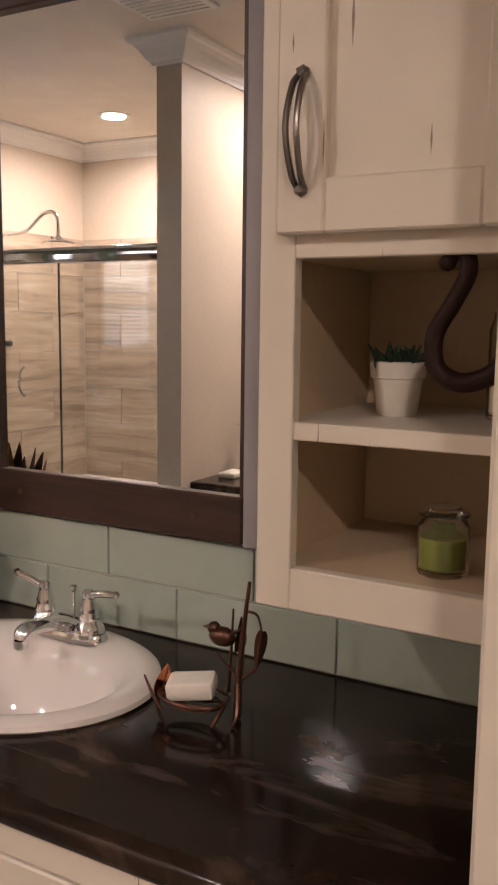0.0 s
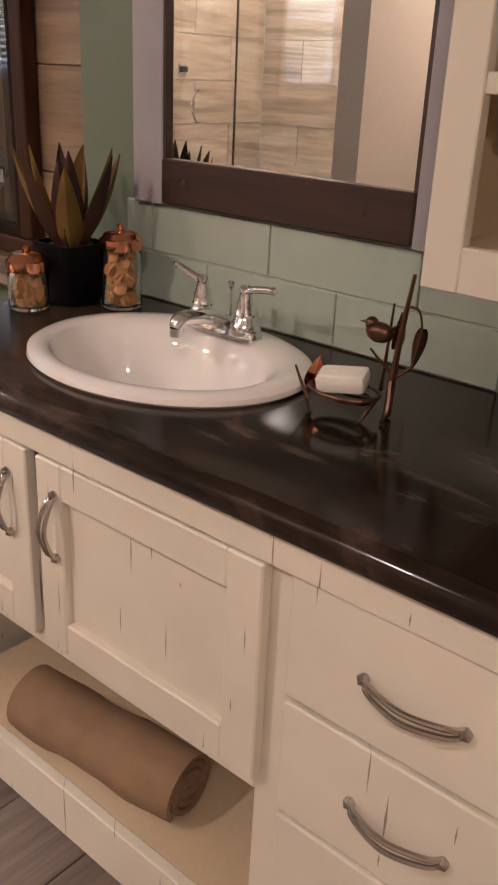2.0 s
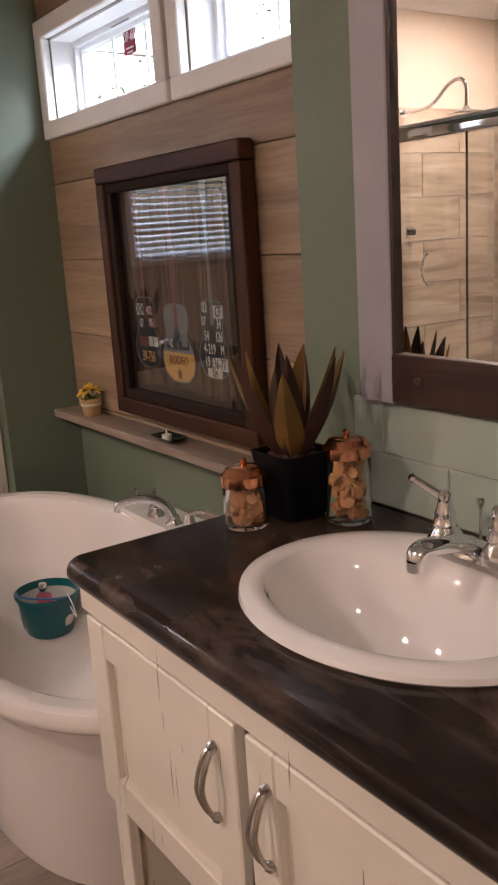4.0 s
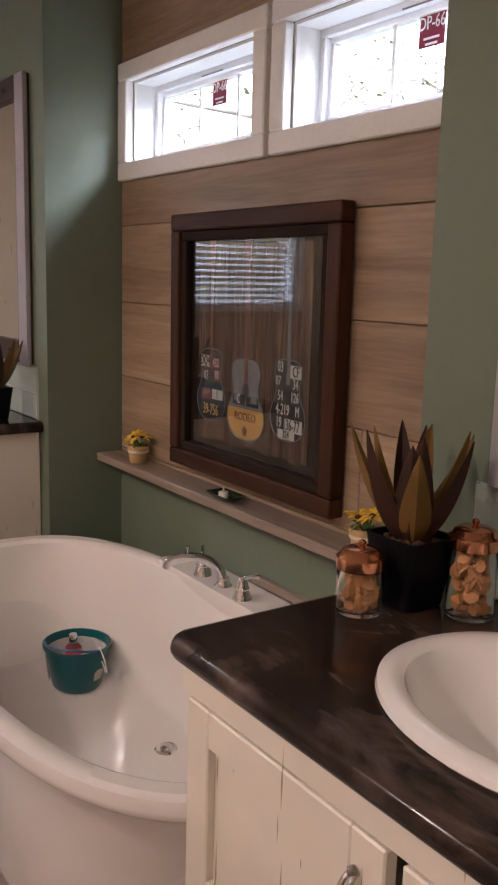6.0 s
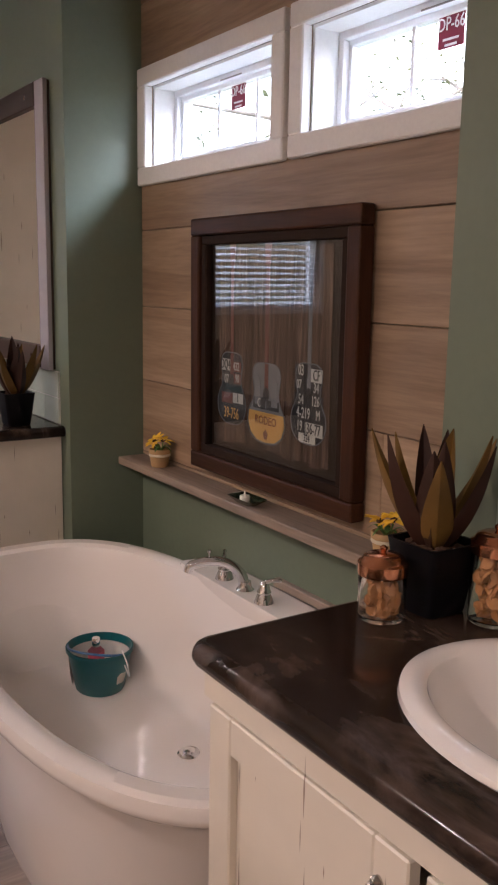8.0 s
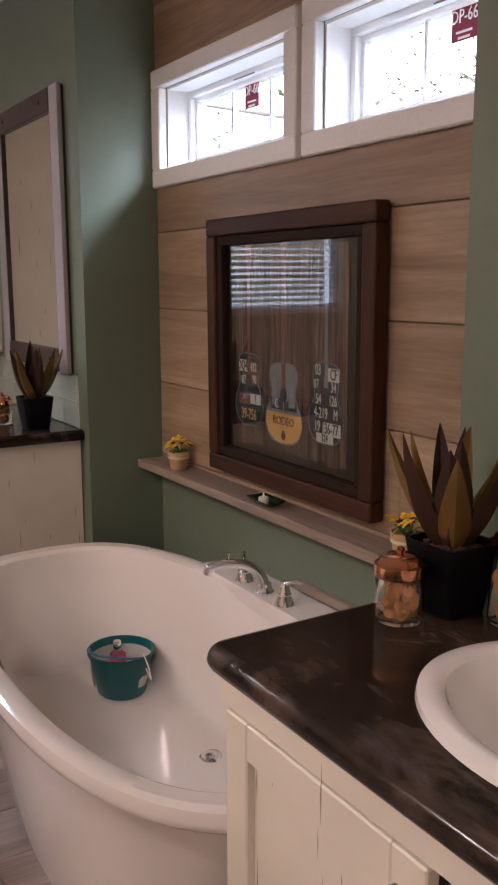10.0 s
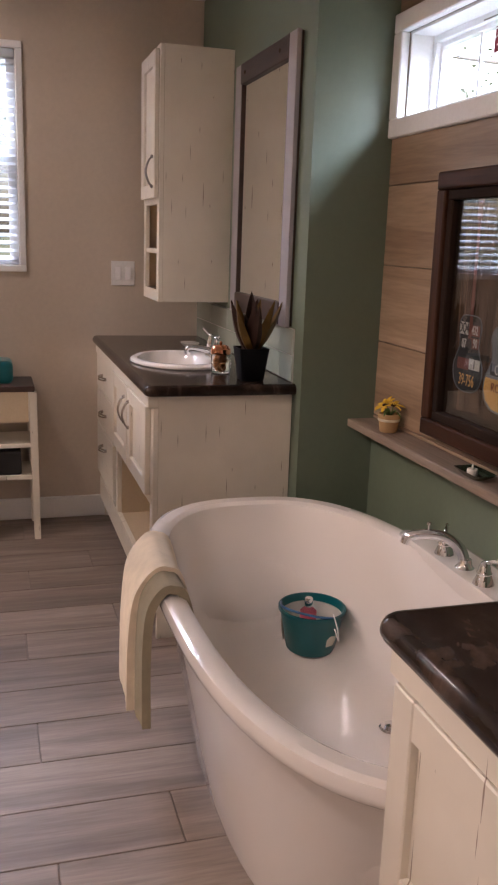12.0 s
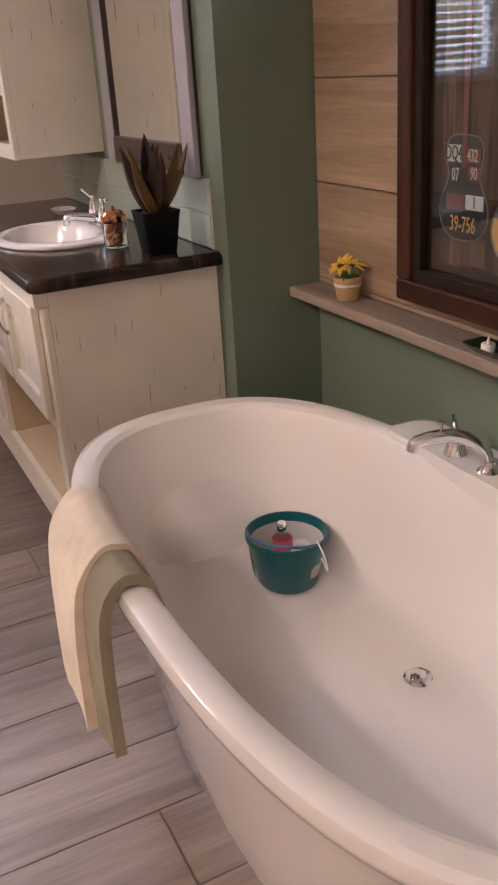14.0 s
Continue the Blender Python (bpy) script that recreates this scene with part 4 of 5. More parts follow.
solid("bath_sponge", blob(bmesh.new(), (BC[0] + 0.045, BC[1] + 0.02, BC[2] + 0.065), 0.045, 2, (1, 1, 1.1)), M_DECAL, "pale bath sponge inside the teal bucket", "sponge", smooth=True)
bm = bmesh.new()
tube(bm, [(BC[0] + 0.10, BC[1] + 0.03, BC[2] + 0.155), (BC[0] + 0.125, BC[1] + 0.035, BC[2] + 0.12), (BC[0] + 0.13, BC[1] + 0.04, BC[2] + 0.08), (BC[0] + 0.128, BC[1] + 0.025, BC[2] + 0.12)], 0.0022, seg=6)
part("cord", bm, M_INK, bk, "thin white cord", smooth=True)


# ---- towels over the tub rim ----
def draped(name, label, x0, x1, zi, zo, lift, mat, seed, th, flare):
    """A folded towel over the south rim, from inside height zi to outside height zo."""
    rnd = random.Random(seed)
    nx, rows = 14, []

    def section(fx):
        x = x0 + (x1 - x0) * fx
        u = max(-0.999, min(0.999, (x - TC[0]) / 0.824))
        yo = TC[1] - 0.421 * (1 - abs(u) ** 2.7) ** 0.37
        e = lift
        pts = [(yo + 0.115, zi), (yo + 0.085, (zi + RZ) / 2), (yo + 0.052 + 0.002, RZ - 0.008 + e), (yo + 0.03, RZ + 0.010 + e), (yo + 0.008, RZ + 0.010 + e), (yo - 0.010 - e, RZ - 0.012), (yo - 0.016 - e - flare * 0.4, RZ - 0.06), (yo - 0.014 - e - flare * 0.8, (zo + RZ) / 2), (yo - 0.010 - e - flare, zo)]
        return x, pts

    w = [0.004 * math.sin(7 * k / nx + seed) + 0.002 * rnd.random() for k in range(nx + 1)]
    bm = bmesh.new()
    outer, inner = [], []
    for k in range(nx + 1):
        x, pts = section(k / nx)
        line = smooth_line([(x, y, z) for y, z in pts], 4)
        o, i = [], []
        for q, p in enumerate(line):
            d = (line[min(q + 1, len(line) - 1)] - line[max(q - 1, 0)]).normalized()
            hang = max(0, (RZ - p.z) / 0.4)
            nrm = Vector((1, 0, 0)).cross(d)
            o.append(p + nrm * (th / 2 + w[k] * hang))
            i.append(p - nrm * (th / 2 - w[k] * hang))
        rows.append(o + i[::-1])
    loft(bm, rows)
    ob = solid(name, bm, mat, label, "towel", smooth=True)
    return ob


draped("cream_towel", "thick cream terry towel folded over the tub rim", -2.20, -1.93, 0.36, 0.225, 0.014, M_TOWEL_C, 3, 0.034, 0.03)
draped("olive_towel", "olive grey hand towel hung beside the cream towel", -1.965, -1.835, 0.33, 0.225, 0.008, M_TOWEL_O, 8, 0.022, 0.02)


# ---- framed picture ----
pic = thing("framed_picture", "glazed guitar picture in wide dark walnut frame on the ledge", "picture", (-1.88, 0.24, 0.806))
PA, PB, PZ0, PZ1, PY = -2.262, -1.470, 0.850, 1.608, 0.228
for nm, a in (("moulding", (PA, PB, PY, PY + 0.045, PZ0, PZ0 + 0.05)), ("moulding", (PA, PB, PY, PY + 0.045, PZ1 - 0.05, PZ1))):
    part(nm, bx(*a, bevel=0.006, seg=2), M_PICWOOD_X, pic)
for a in ((PA, PA + 0.05, PY + 0.0005, PY + 0.045, PZ0 + 0.05, PZ1 - 0.05), (PB - 0.05, PB, PY + 0.0005, PY + 0.045, PZ0 + 0.05, PZ1 - 0.05)):
    part("moulding", bx(*a, bevel=0.006, seg=2), M_PICWOOD_Z, pic)
# inner slope of the frame
for a in ((PA + 0.05, PB - 0.05, PZ0 + 0.05, PZ0 + 0.078), (PA + 0.05, PB - 0.05, PZ1 - 0.078, PZ1 - 0.05), (PA + 0.05, PA + 0.078, PZ0 + 0.078, PZ1 - 0.078), (PB - 0.078, PB - 0.05, PZ0 + 0.078, PZ1 - 0.078)):
    part("inner_moulding", bx(a[0], a[1], PY + 0.010, PY + 0.040, a[2], a[3], bevel=0.003), M_MAT, pic)
part("backing", bx(PA + 0.01, PB - 0.01, PY + 0.0455, PY + 0.0465, PZ0 + 0.01, PZ1 - 0.01), M_MAT, pic)
GX0, GX1, GZ0, GZ1, GY = PA + 0.078, PB - 0.078, PZ0 + 0.078, PZ1 - 0.078, PY + 0.030
part("mat_board", bx(GX0, GX1, GY + 0.004, GY + 0.006, GZ0, GZ1), M_MAT, pic)
BX0, BX1, BZ0, BZ1 = GX0 + 0.045, GX1 - 0.055, GZ0 + 0.02, GZ1 - 0.01
rnd = random.Random(4)
x = BX0
while x < BX1 - 0.005:
    wd = min(rnd.uniform(0.026, 0.05), BX1 - x)
    part("printed_board", bx(x, x + wd - 0.0007, GY + 0.002, GY + 0.0035, BZ0 + rnd.uniform(0, 0.012), BZ1), M_BARN, pic)
    x += wd
part("glazing", bx(GX0, GX1, GY - 0.003, GY - 0.001, GZ0, GZ1), M_PANE, pic).visible_shadow = False


def print_shape(name, pts, y, mat, parent):
    bm = bmesh.new()
    loft(bm, [[(px, y, pz) for px, pz in pts], [(px, y + 0.0008, pz) for px, pz in pts]])
    return part(name, bm, mat, parent)


def guitar_outline(cx, cz, s, k=1.0):
    """Figure-of-eight body: wide lower bout, waist, narrow upper bout."""
    half = [(0.0, -0.165), (0.045, -0.160), (0.078, -0.135), (0.092, -0.095), (0.088, -0.055), (0.070, -0.020), (0.060, 0.010), (0.064, 0.045), (0.070, 0.075), (0.062, 0.105), (0.040, 0.120), (0.0, 0.122)]
    pts = half + [(-a, b) for a, b in half[-2:0:-1]]
    return [(cx + a * s * k, cz + b * s) for a, b in pts]


def guitar(cx, cz, s, body, style, k=1.0):
    y = GY + 0.0009
    g = print_shape("guitar_print", guitar_outline(cx, cz, s, k), y, body, pic)
    print_shape("neck", [(cx - 0.011 * s, cz + 0.02 * s), (cx + 0.011 * s, cz + 0.02 * s), (cx + 0.009 * s, cz + 0.46 * s), (cx - 0.009 * s, cz + 0.46 * s)], y - 0.0009, M_PLATER if style != "bw" else M_GREYP, g)
    print_shape("headstock", [(cx - 0.014 * s, cz + 0.46 * s), (cx + 0.014 * s, cz + 0.46 * s), (cx + 0.022 * s, cz + 0.55 * s), (cx - 0.022 * s, cz + 0.55 * s)], y - 0.0009, M_PLATER if style != "bw" else M_GREYP, g)
    print_shape("sound_hole", [(cx + 0.02 * s * math.cos(a), cz + 0.012 * s + 0.024 * s * math.sin(a)) for a in (2 * math.pi * k / 20 for k in range(20))], y - 0.0012, M_PLATEB, g)
    rim = bmesh.new()
    line = [(a, y - 0.0006, b) for a, b in guitar_outline(cx, cz, s, k)]
    tube(rim, line + [line[0]], 0.0016, seg=5, steps=3)
    part("binding", rim, M_GREYP, g)
    return g


def plate(g, x, z, w, h, bg, fg, words="", bars=0):
    y, w, h = GY - 0.0003, w * 1.2, h * 1.22
    p = print_shape("plate", [(x - w / 2, z - h / 2), (x + w / 2, z - h / 2), (x + w / 2, z + h / 2), (x - w / 2, z + h / 2)], y, bg, g)
    if words:
        t = text("lettering", words, h * 1.2, Matrix.Translation((x, y - 0.0004, z)) @ pose(0, 0, 0, 90), fg, g, 0.62)


g = guitar(-2.065, 1.130, 0.74, M_PLATEB, "plates", 1.12)
plate(g, -2.098, 1.183, 0.040, 0.028, M_PLATEW, M_PLATEB, "DQ4")
plate(g, -2.040, 1.180, 0.040, 0.024, M_PLATER, M_PLATEW, "432")
plate(g, -2.092, 1.140, 0.036, 0.026, M_PLATEB, M_PLATEW, "07")
plate(g, -2.034, 1.145, 0.034, 0.024, M_PLATER, M_PLATEW, "90")
plate(g, -2.030, 1.088, 0.046, 0.024, M_PLATEW, M_PLATEB, "1")
plate(g, -2.090, 1.085, 0.050, 0.026, M_PLATER, M_RUST)
plate(g, -2.065, 1.040, 0.086, 0.032, M_PLATEB, M_RODEO, "39-756")
g = guitar(-1.885, 1.108, 0.79, M_GREYP, "rodeo", 1.25)
low = [(a, b) for a, b in guitar_outline(-1.885, 1.108, 0.77, 1.25) if b < 1.075]
print_shape("rodeo_board", low, GY + 0.0001, M_RODEO, g)
text("lettering", "RODEO", 0.034, Matrix.Translation((-1.885, GY - 0.0004, 1.042)) @ pose(0, 0, 0, 90), M_PLATER, g, 0.9)
print_shape("rodeo_mark", [(-1.891, 0.990), (-1.879, 0.990), (-1.873, 1.006), (-1.885, 1.018), (-1.897, 1.006)], GY - 0.0006, M_PLATER, g)
plate(g, -1.918, 1.090, 0.05, 0.026, M_PLATEB, M_PLATEW, "C")
plate(g, -1.852, 1.088, 0.05, 0.022, M_PLATEB, M_PLATEW)
for sx in (-1, 1):
    print_shape("horn_print", [(-1.885 + sx * 0.026, 1.085), (-1.885 + sx * 0.056, 1.085), (-1.885 + sx * 0.055, 1.150), (-1.885 + sx * 0.042, 1.172), (-1.885 + sx * 0.028, 1.150)], GY - 0.0004, M_GREYP, g)
g = guitar(-1.690, 1.130, 0.74, M_PLATEB, "bw", 1.1)
for (px, pz, pw, ph, inv, wd) in ((-1.698, 1.180, 0.046, 0.028, 0, "03"), (-1.632, 1.170, 0.040, 0.028, 1, "CF"), (-1.706, 1.140, 0.036, 0.024, 0, "07"), (-1.632, 1.135, 0.040, 0.026, 0, "34"), (-1.696, 1.098, 0.052, 0.026, 0, "54"), (-1.634, 1.098, 0.052, 0.026, 0, "126"), (-1.685, 1.060, 0.072, 0.028, 0, "4-219"), (-1.622, 1.060, 0.040, 0.026, 0, "M"), (-1.700, 1.022, 0.046, 0.028, 0, "19"), (-1.640, 1.018, 0.064, 0.028, 1, "36-77"), (-1.668, 0.990, 0.06, 0.02, 1, "324")):
    plate(g, px - 0.025, 1.13 + (pz - 1.105) * 0.93, pw, ph, M_PLATEW if inv else M_PLATEB, M_PLATEB if inv else M_PLATEW, wd)

# the frame hangs a little forward at its top
pic.matrix_world = pic.matrix_world @ Matrix.Rotation(radians(0.3), 4, "X")


# ---- small things on the ledge ----
def flower_pot(x, y, turn, label):
    z = 0.806
    p = thing("flower_pot", label, "flower pot", (x, y, z), "ledge flower pots")
    part("pot", lathe(bmesh.new(), [(0.026, 0), (0.029, 0.004), (0.034, 0.045), (0.037, 0.047), (0.037, 0.060), (0.033, 0.061), (0.030, 0.05), (0.027, 0.047)], (x, y, z), 24), M_TERRA, p, smooth=True)
    part("cord_band", lathe(bmesh.new(), [(0.0345, 0.036), (0.0365, 0.038), (0.0365, 0.043), (0.035, 0.045)], (x, y, z), 24), M_CREAMWAX, p)
    rnd = random.Random(int(turn * 7))
    for k, (ox, oy, oz, tilt) in enumerate(((-0.012, -0.012, 0.085, 35), (0.018, 0.004, 0.092, 20))):
        m0 = Matrix.Translation((x + ox, y + oy, z + oz)) @ pose(0, 0, 0, tilt, 0, turn + 140 * k)
        fl = part("flower", blob(bmesh.new(), m0.translation, 0.010, 1, (1, 1, 0.7)), M_BROWN, p, "brown-hearted yellow daisy")
        for q in range(9):
            bm = bmesh.new()
            pts = [(0, 0.006, 0), (-0.007, 0.018, 0.003), (-0.004, 0.034, 0.0), (0, 0.040, -0.003), (0.004, 0.034, 0.0), (0.007, 0.018, 0.003)]
            vs = [bm.verts.new(v) for v in pts] + [bm.verts.new((a, b, c - 0.0012)) for a, b, c in pts]
            n6 = len(pts)
            bm.faces.new(vs[:n6])
            bm.faces.new(vs[n6:][::-1])
            for i in range(n6):
                bm.faces.new((vs[i], vs[i + n6], vs[(i + 1) % n6 + n6], vs[(i + 1) % n6]))
            bm.transform(m0 @ pose(0, 0, 0, rnd.uniform(-5, 25), 0, 40 * q + rnd.uniform(-8, 8)))
            part("petal", bm, M_YELLOW, fl)
        st = bmesh.new()
        tube(st, [(x, y, z + 0.045), (x + ox * 0.6, y + oy * 0.6, z + 0.065), m0.translation], 0.002, seg=6, steps=3)
        part("stem", st, M_LEAF, p)
    for q in range(5):
        a = radians(turn + 72 * q)
        bm = bmesh.new()
        tip = Vector((x + 0.055 * math.cos(a), y + 0.045 * math.sin(a), z + 0.058))
        tube(bm, [(x, y, z + 0.05), (x + 0.03 * math.cos(a), y + 0.025 * math.sin(a), z + 0.072), tip], 0.009, 0.001, seg=6, steps=4, flat=0.15)
        part("leaf", bm, M_LEAF, p)
    return p


flower_pot(-2.47, 0.228, 20, "small tan pot of yellow daisies on the ledge")
flower_pot(-1.335, 0.224, 200, "small tan pot of yellow daisies near the counter")
ds = thing("glass_dish", "dark green square glass dish on the ledge", "dish", (-1.905, 0.215, 0.806))
bm = bmesh.new()
loft(bm, [[(px, py, 0.8062 + z) for px, py in rounded_rect(-1.905 - a, -1.905 + a, 0.213 - b, 0.213 + b, (0.012,) * 4)] for a, b, z in ((0.035, 0.018, 0), (0.058, 0.030, 0.014), (0.062, 0.033, 0.018), (0.056, 0.028, 0.0165), (0.034, 0.017, 0.005))])
part("dish_body", bm, M_DISH, ds, smooth=True)
cd = thing("tealight", "white tealight candle on the dark dish", "candle", (-1.915, 0.213, 0.812))
part("wax", lathe(bmesh.new(), [(0.014, 0), (0.0145, 0.003), (0.0145, 0.014), (0.013, 0.016), (0.004, 0.015)], (-1.915, 0.211, 0.8115), 20), M_SOAP, cd, smooth=True)
part("flame_tip", lathe(bmesh.new(), [(0.003, 0.015), (0.0035, 0.02), (0.001, 0.030)], (-1.915, 0.211, 0.8115), 8), M_SOAP, cd, smooth=True)


# ---- potted plume plant ----
def leaf_mesh(length, width, bend, fold, mat):
    """Long pointed plume leaf, folded along its middle."""
    bm = bmesh.new()
    n = 10
    rows = []
    for k in range(n + 1):
        t = k / n
        w = width * (math.sin(math.pi * min(1, 0.12 + 0.88 * t ** 0.8)) ** 0.8) * (1 - 0.15 * t) + 0.0006
        out = bend * t * t
        z = length * t * (1 - 0.10 * bend / max(length, 0.01) * t)
        rows.append([(-w, out - fold * w, z), (-w * 0.5, out - fold * 0.25 * w, z), (0, out + fold * 0.3 * w, z), (w * 0.5, out - fold * 0.25 * w, z), (w, out - fold * w, z),
                     (w * 0.5, out - fold * 0.25 * w + 0.0014, z), (0, out + fold * 0.3 * w + 0.0014, z), (-w * 0.5, out - fold * 0.25 * w + 0.0014, z)])
    loft(bm, rows)
    return bm


def plume_plant(c, label, seed, s=1.0):
    x, y, z = c
    p = thing("potted_plant", label, "plant", c, "black potted plume plants")
    bm = bmesh.new()

    def sq(a, h):
        return [(px, py, z + h) for px, py in rounded_rect(x - a, x + a, y - a, y + a, (0.012,) * 4, 4)]
    loft(bm, [sq(a * s, h * s) for a, h in ((0.038, 0), (0.040, 0.003), (0.053, 0.108), (0.054, 0.114), (0.049, 0.114), (0.047, 0.096))])
    part("pot", bm, M_BLACK, p, "square tapered matt black pot", smooth=True)
    bm = bmesh.new()
    rnd = random.Random(seed)
    for k in range(40):
        blob(bm, (x + rnd.uniform(-0.037, 0.037) * s, y + rnd.uniform(-0.037, 0.037) * s, z + 0.097 * s + rnd.uniform(0, 0.010)), rnd.uniform(0.006, 0.013), 1, (1, 1, 0.6))
    moss = part("moss", bm, M_BROWN, p, "dry brown moss")
    spec = [(200, 10, 0.14, 0.0), (30, 16, 0.18, -0.01), (250, 30, 0.18, -0.04), (325, 33, 0.185, -0.04), (75, 34, 0.195, -0.04), (140, 30, 0.18, -0.04), (210, 40, 0.175, -0.05), (5, 52, 0.17, -0.07), (55, 52, 0.175, -0.07), (105, 50, 0.175, -0.07), (165, 48, 0.165, -0.08), (235, 52, 0.16, -0.07), (290, 48, 0.16, -0.07)]
    for k, (az, tilt, ln, bend) in enumerate(spec):
        bm = leaf_mesh(ln * s * rnd.uniform(0.94, 1.08), 0.024 * s * rnd.uniform(0.8, 1.15), bend * s, rnd.uniform(0.5, 0.9), None)
        bm.transform(Matrix.Translation((x, y, z + 0.100 * s)) @ pose(0, 0, 0, 0, 0, az) @ Matrix.Translation((0, 0.014 * s, 0)) @ pose(0, 0, 0, -0.95 * tilt, 0, rnd.uniform(-25, 25)))
        part("leaf", bm, M_RUST if k % 2 == 0 else M_OLIVE, p, smooth=True)
    return p


plume_plant((-0.835, -0.140, 0.9212), "olive and maroon plume leaves in square black pot", 2)
plume_plant((-2.85, -0.135, 0.9212), "olive and maroon plume leaves in black pot on far vanity", 5)


def potpourri_jar(c, r, h, label, seed):
    """Clear jar with a copper lid, filled with dried slices."""
    x, y, z = c
    j = thing("glass_jar", label, "jar", c, "copper-lidded jars")
    part("glass", lathe(bmesh.new(), [(r * 0.9, 0), (r, 0.005), (r, h), (r * 0.93, h + 0.006), (r * 0.89, h + 0.006), (r - 0.0035, h - 0.002), (r - 0.0035, 0.008), (r * 0.85, 0.006)], c, 32), M_JAR, j, smooth=True).visible_shadow = False
    lid = part("lid", lathe(bmesh.new(), [(r * 1.03, h + 0.004), (r * 1.05, h + 0.008), (r * 1.05, h + 0.022), (r * 0.97, h + 0.024), (r * 0.90, h + 0.026), (r * 0.82, h + 0.032), (r * 0.6, h + 0.036), (r * 0.2, h + 0.038)], c, 36), M_COPPER, j, "polished copper domed lid", smooth=True)
    part("knob", lathe(bmesh.new(), [(0.004, h + 0.037), (0.004, h + 0.040), (0.006, h + 0.043), (0.006, h + 0.046), (0.002, h + 0.049)], c, 14), M_COPPER, lid, smooth=True)
    rnd = random.Random(seed)
    bm = bmesh.new()
    for k in range(int(70 * (h / 0.09))):
        a, q = rnd.uniform(0, 6.28), (r - 0.016) * math.sqrt(rnd.random())
        v = bmesh.ops.create_cone(bm, cap_ends=True, segments=9, radius1=rnd.uniform(0.009, 0.014), radius2=rnd.uniform(0.008, 0.012), depth=0.004)["verts"]
        bmesh.ops.transform(bm, matrix=Matrix.Translation((x + q * math.cos(a), y + q * math.sin(a), z + rnd.uniform(0.016, h * 0.93))) @ pose(0, 0, 0, rnd.uniform(0, 180), rnd.uniform(0, 180), rnd.uniform(0, 180)), verts=v)
    ob = part("dried_slices", bm, M_POTPOURRI, j, "dried orange slice potpourri")
    return j


potpourri_jar((-0.848, -0.232, 0.9212), 0.037, 0.066, "short clear jar of dried slices with copper lid", 1)
potpourri_jar((-0.748, -0.095, 0.9212), 0.038, 0.105, "taller clear jar of dried slices with copper lid", 2)
potpourri_jar((-3.02, -0.20, 0.9212), 0.035, 0.066, "short copper-lidded jar on the far vanity", 3)
backsplash(-0.83, 0.323, (-0.611, -0.321, -0.022, 0.28), (-0.757, -0.467, -0.170, 0.13), "backsplash_near", "pale sage glass tiles behind the sink")
backsplash(XW + 0.002, -2.78, tuple(-4.1 + 0.295 * k for k in range(5)), tuple(-3.95 + 0.295 * k for k in range(5)), "backsplash_far", "pale sage glass tiles behind the far sink")


# ---- bird soap holder ----
sh = thing("soap_holder", "bronze twig soap holder with a small bird", "soap dish", (-0.10, -0.22, 0.921))
B = M_BRONZE
zc = 0.9225


def twig(pts, r0, r1, name="twig"):
    bm = bmesh.new()
    tube(bm, pts, r0, r1, seg=7, steps=5)
    return part(name, bm, B, sh, smooth=True)


ring = [(-0.135 + 0.052 * math.cos(a), -0.240 + 0.036 * math.sin(a), zc + 0.030) for a in (2 * math.pi * k / 12 for k in range(13))]
twig(ring, 0.0025, 0.0025, "ring")
ring2 = [(-0.135 + 0.042 * math.cos(a), -0.240 + 0.028 * math.sin(a), zc + 0.022) for a in (2 * math.pi * k / 12 for k in range(13))]
twig(ring2, 0.002, 0.002, "ring")
for dy in (-0.012, 0.008):
    twig([(-0.185, -0.24 + dy, zc + 0.028), (-0.135, -0.24 + dy, zc + 0.021), (-0.085, -0.24 + dy, zc + 0.028)], 0.002, 0.002, "cross_wire")
twig([(-0.080, -0.215, zc + 0.002), (-0.080, -0.210, zc + 0.06), (-0.077, -0.203, zc + 0.13), (-0.072, -0.198, zc + 0.192)], 0.006, 0.0025, "trunk")
twig([(-0.100, -0.205, zc + 0.03), (-0.098, -0.202, zc + 0.09), (-0.096, -0.200, zc + 0.150)], 0.003, 0.0015)
twig([(-0.078, -0.210, zc + 0.055), (-0.060, -0.200, zc + 0.072), (-0.052, -0.198, zc + 0.092)], 0.003, 0.0015)
twig([(-0.080, -0.208, zc + 0.055), (-0.105, -0.205, zc + 0.070), (-0.125, -0.200, zc + 0.082)], 0.003, 0.0015)
twig([(-0.074, -0.200, zc + 0.150), (-0.060, -0.196, zc + 0.145), (-0.052, -0.196, zc + 0.118)], 0.0022, 0.0012)
twig([(-0.185, -0.250, zc + 0.030), (-0.180, -0.262, zc + 0.012), (-0.155, -0.285, zc + 0.002)], 0.0032, 0.0022)
twig([(-0.175, -0.262, zc + 0.008), (-0.190, -0.262, zc + 0.030), (-0.206, -0.258, zc + 0.052)], 0.0032, 0.0015)
twig([(-0.080, -0.215, zc + 0.050), (-0.072, -0.230, zc + 0.015), (-0.070, -0.245, zc + 0.001)], 0.0045, 0.003)
twig([(-0.085, -0.238, zc + 0.030), (-0.092, -0.250, zc + 0.010), (-0.095, -0.258, zc + 0.001)], 0.0035, 0.0025)


def metal_leaf(name, p, length, width, m, mat):
    bm = leaf_mesh(length, width, 0.006, 0.5, None)
    bm.transform(Matrix.Translation(p) @ m)
    part(name, bm, mat, sh, "hammered copper leaf", smooth=True)


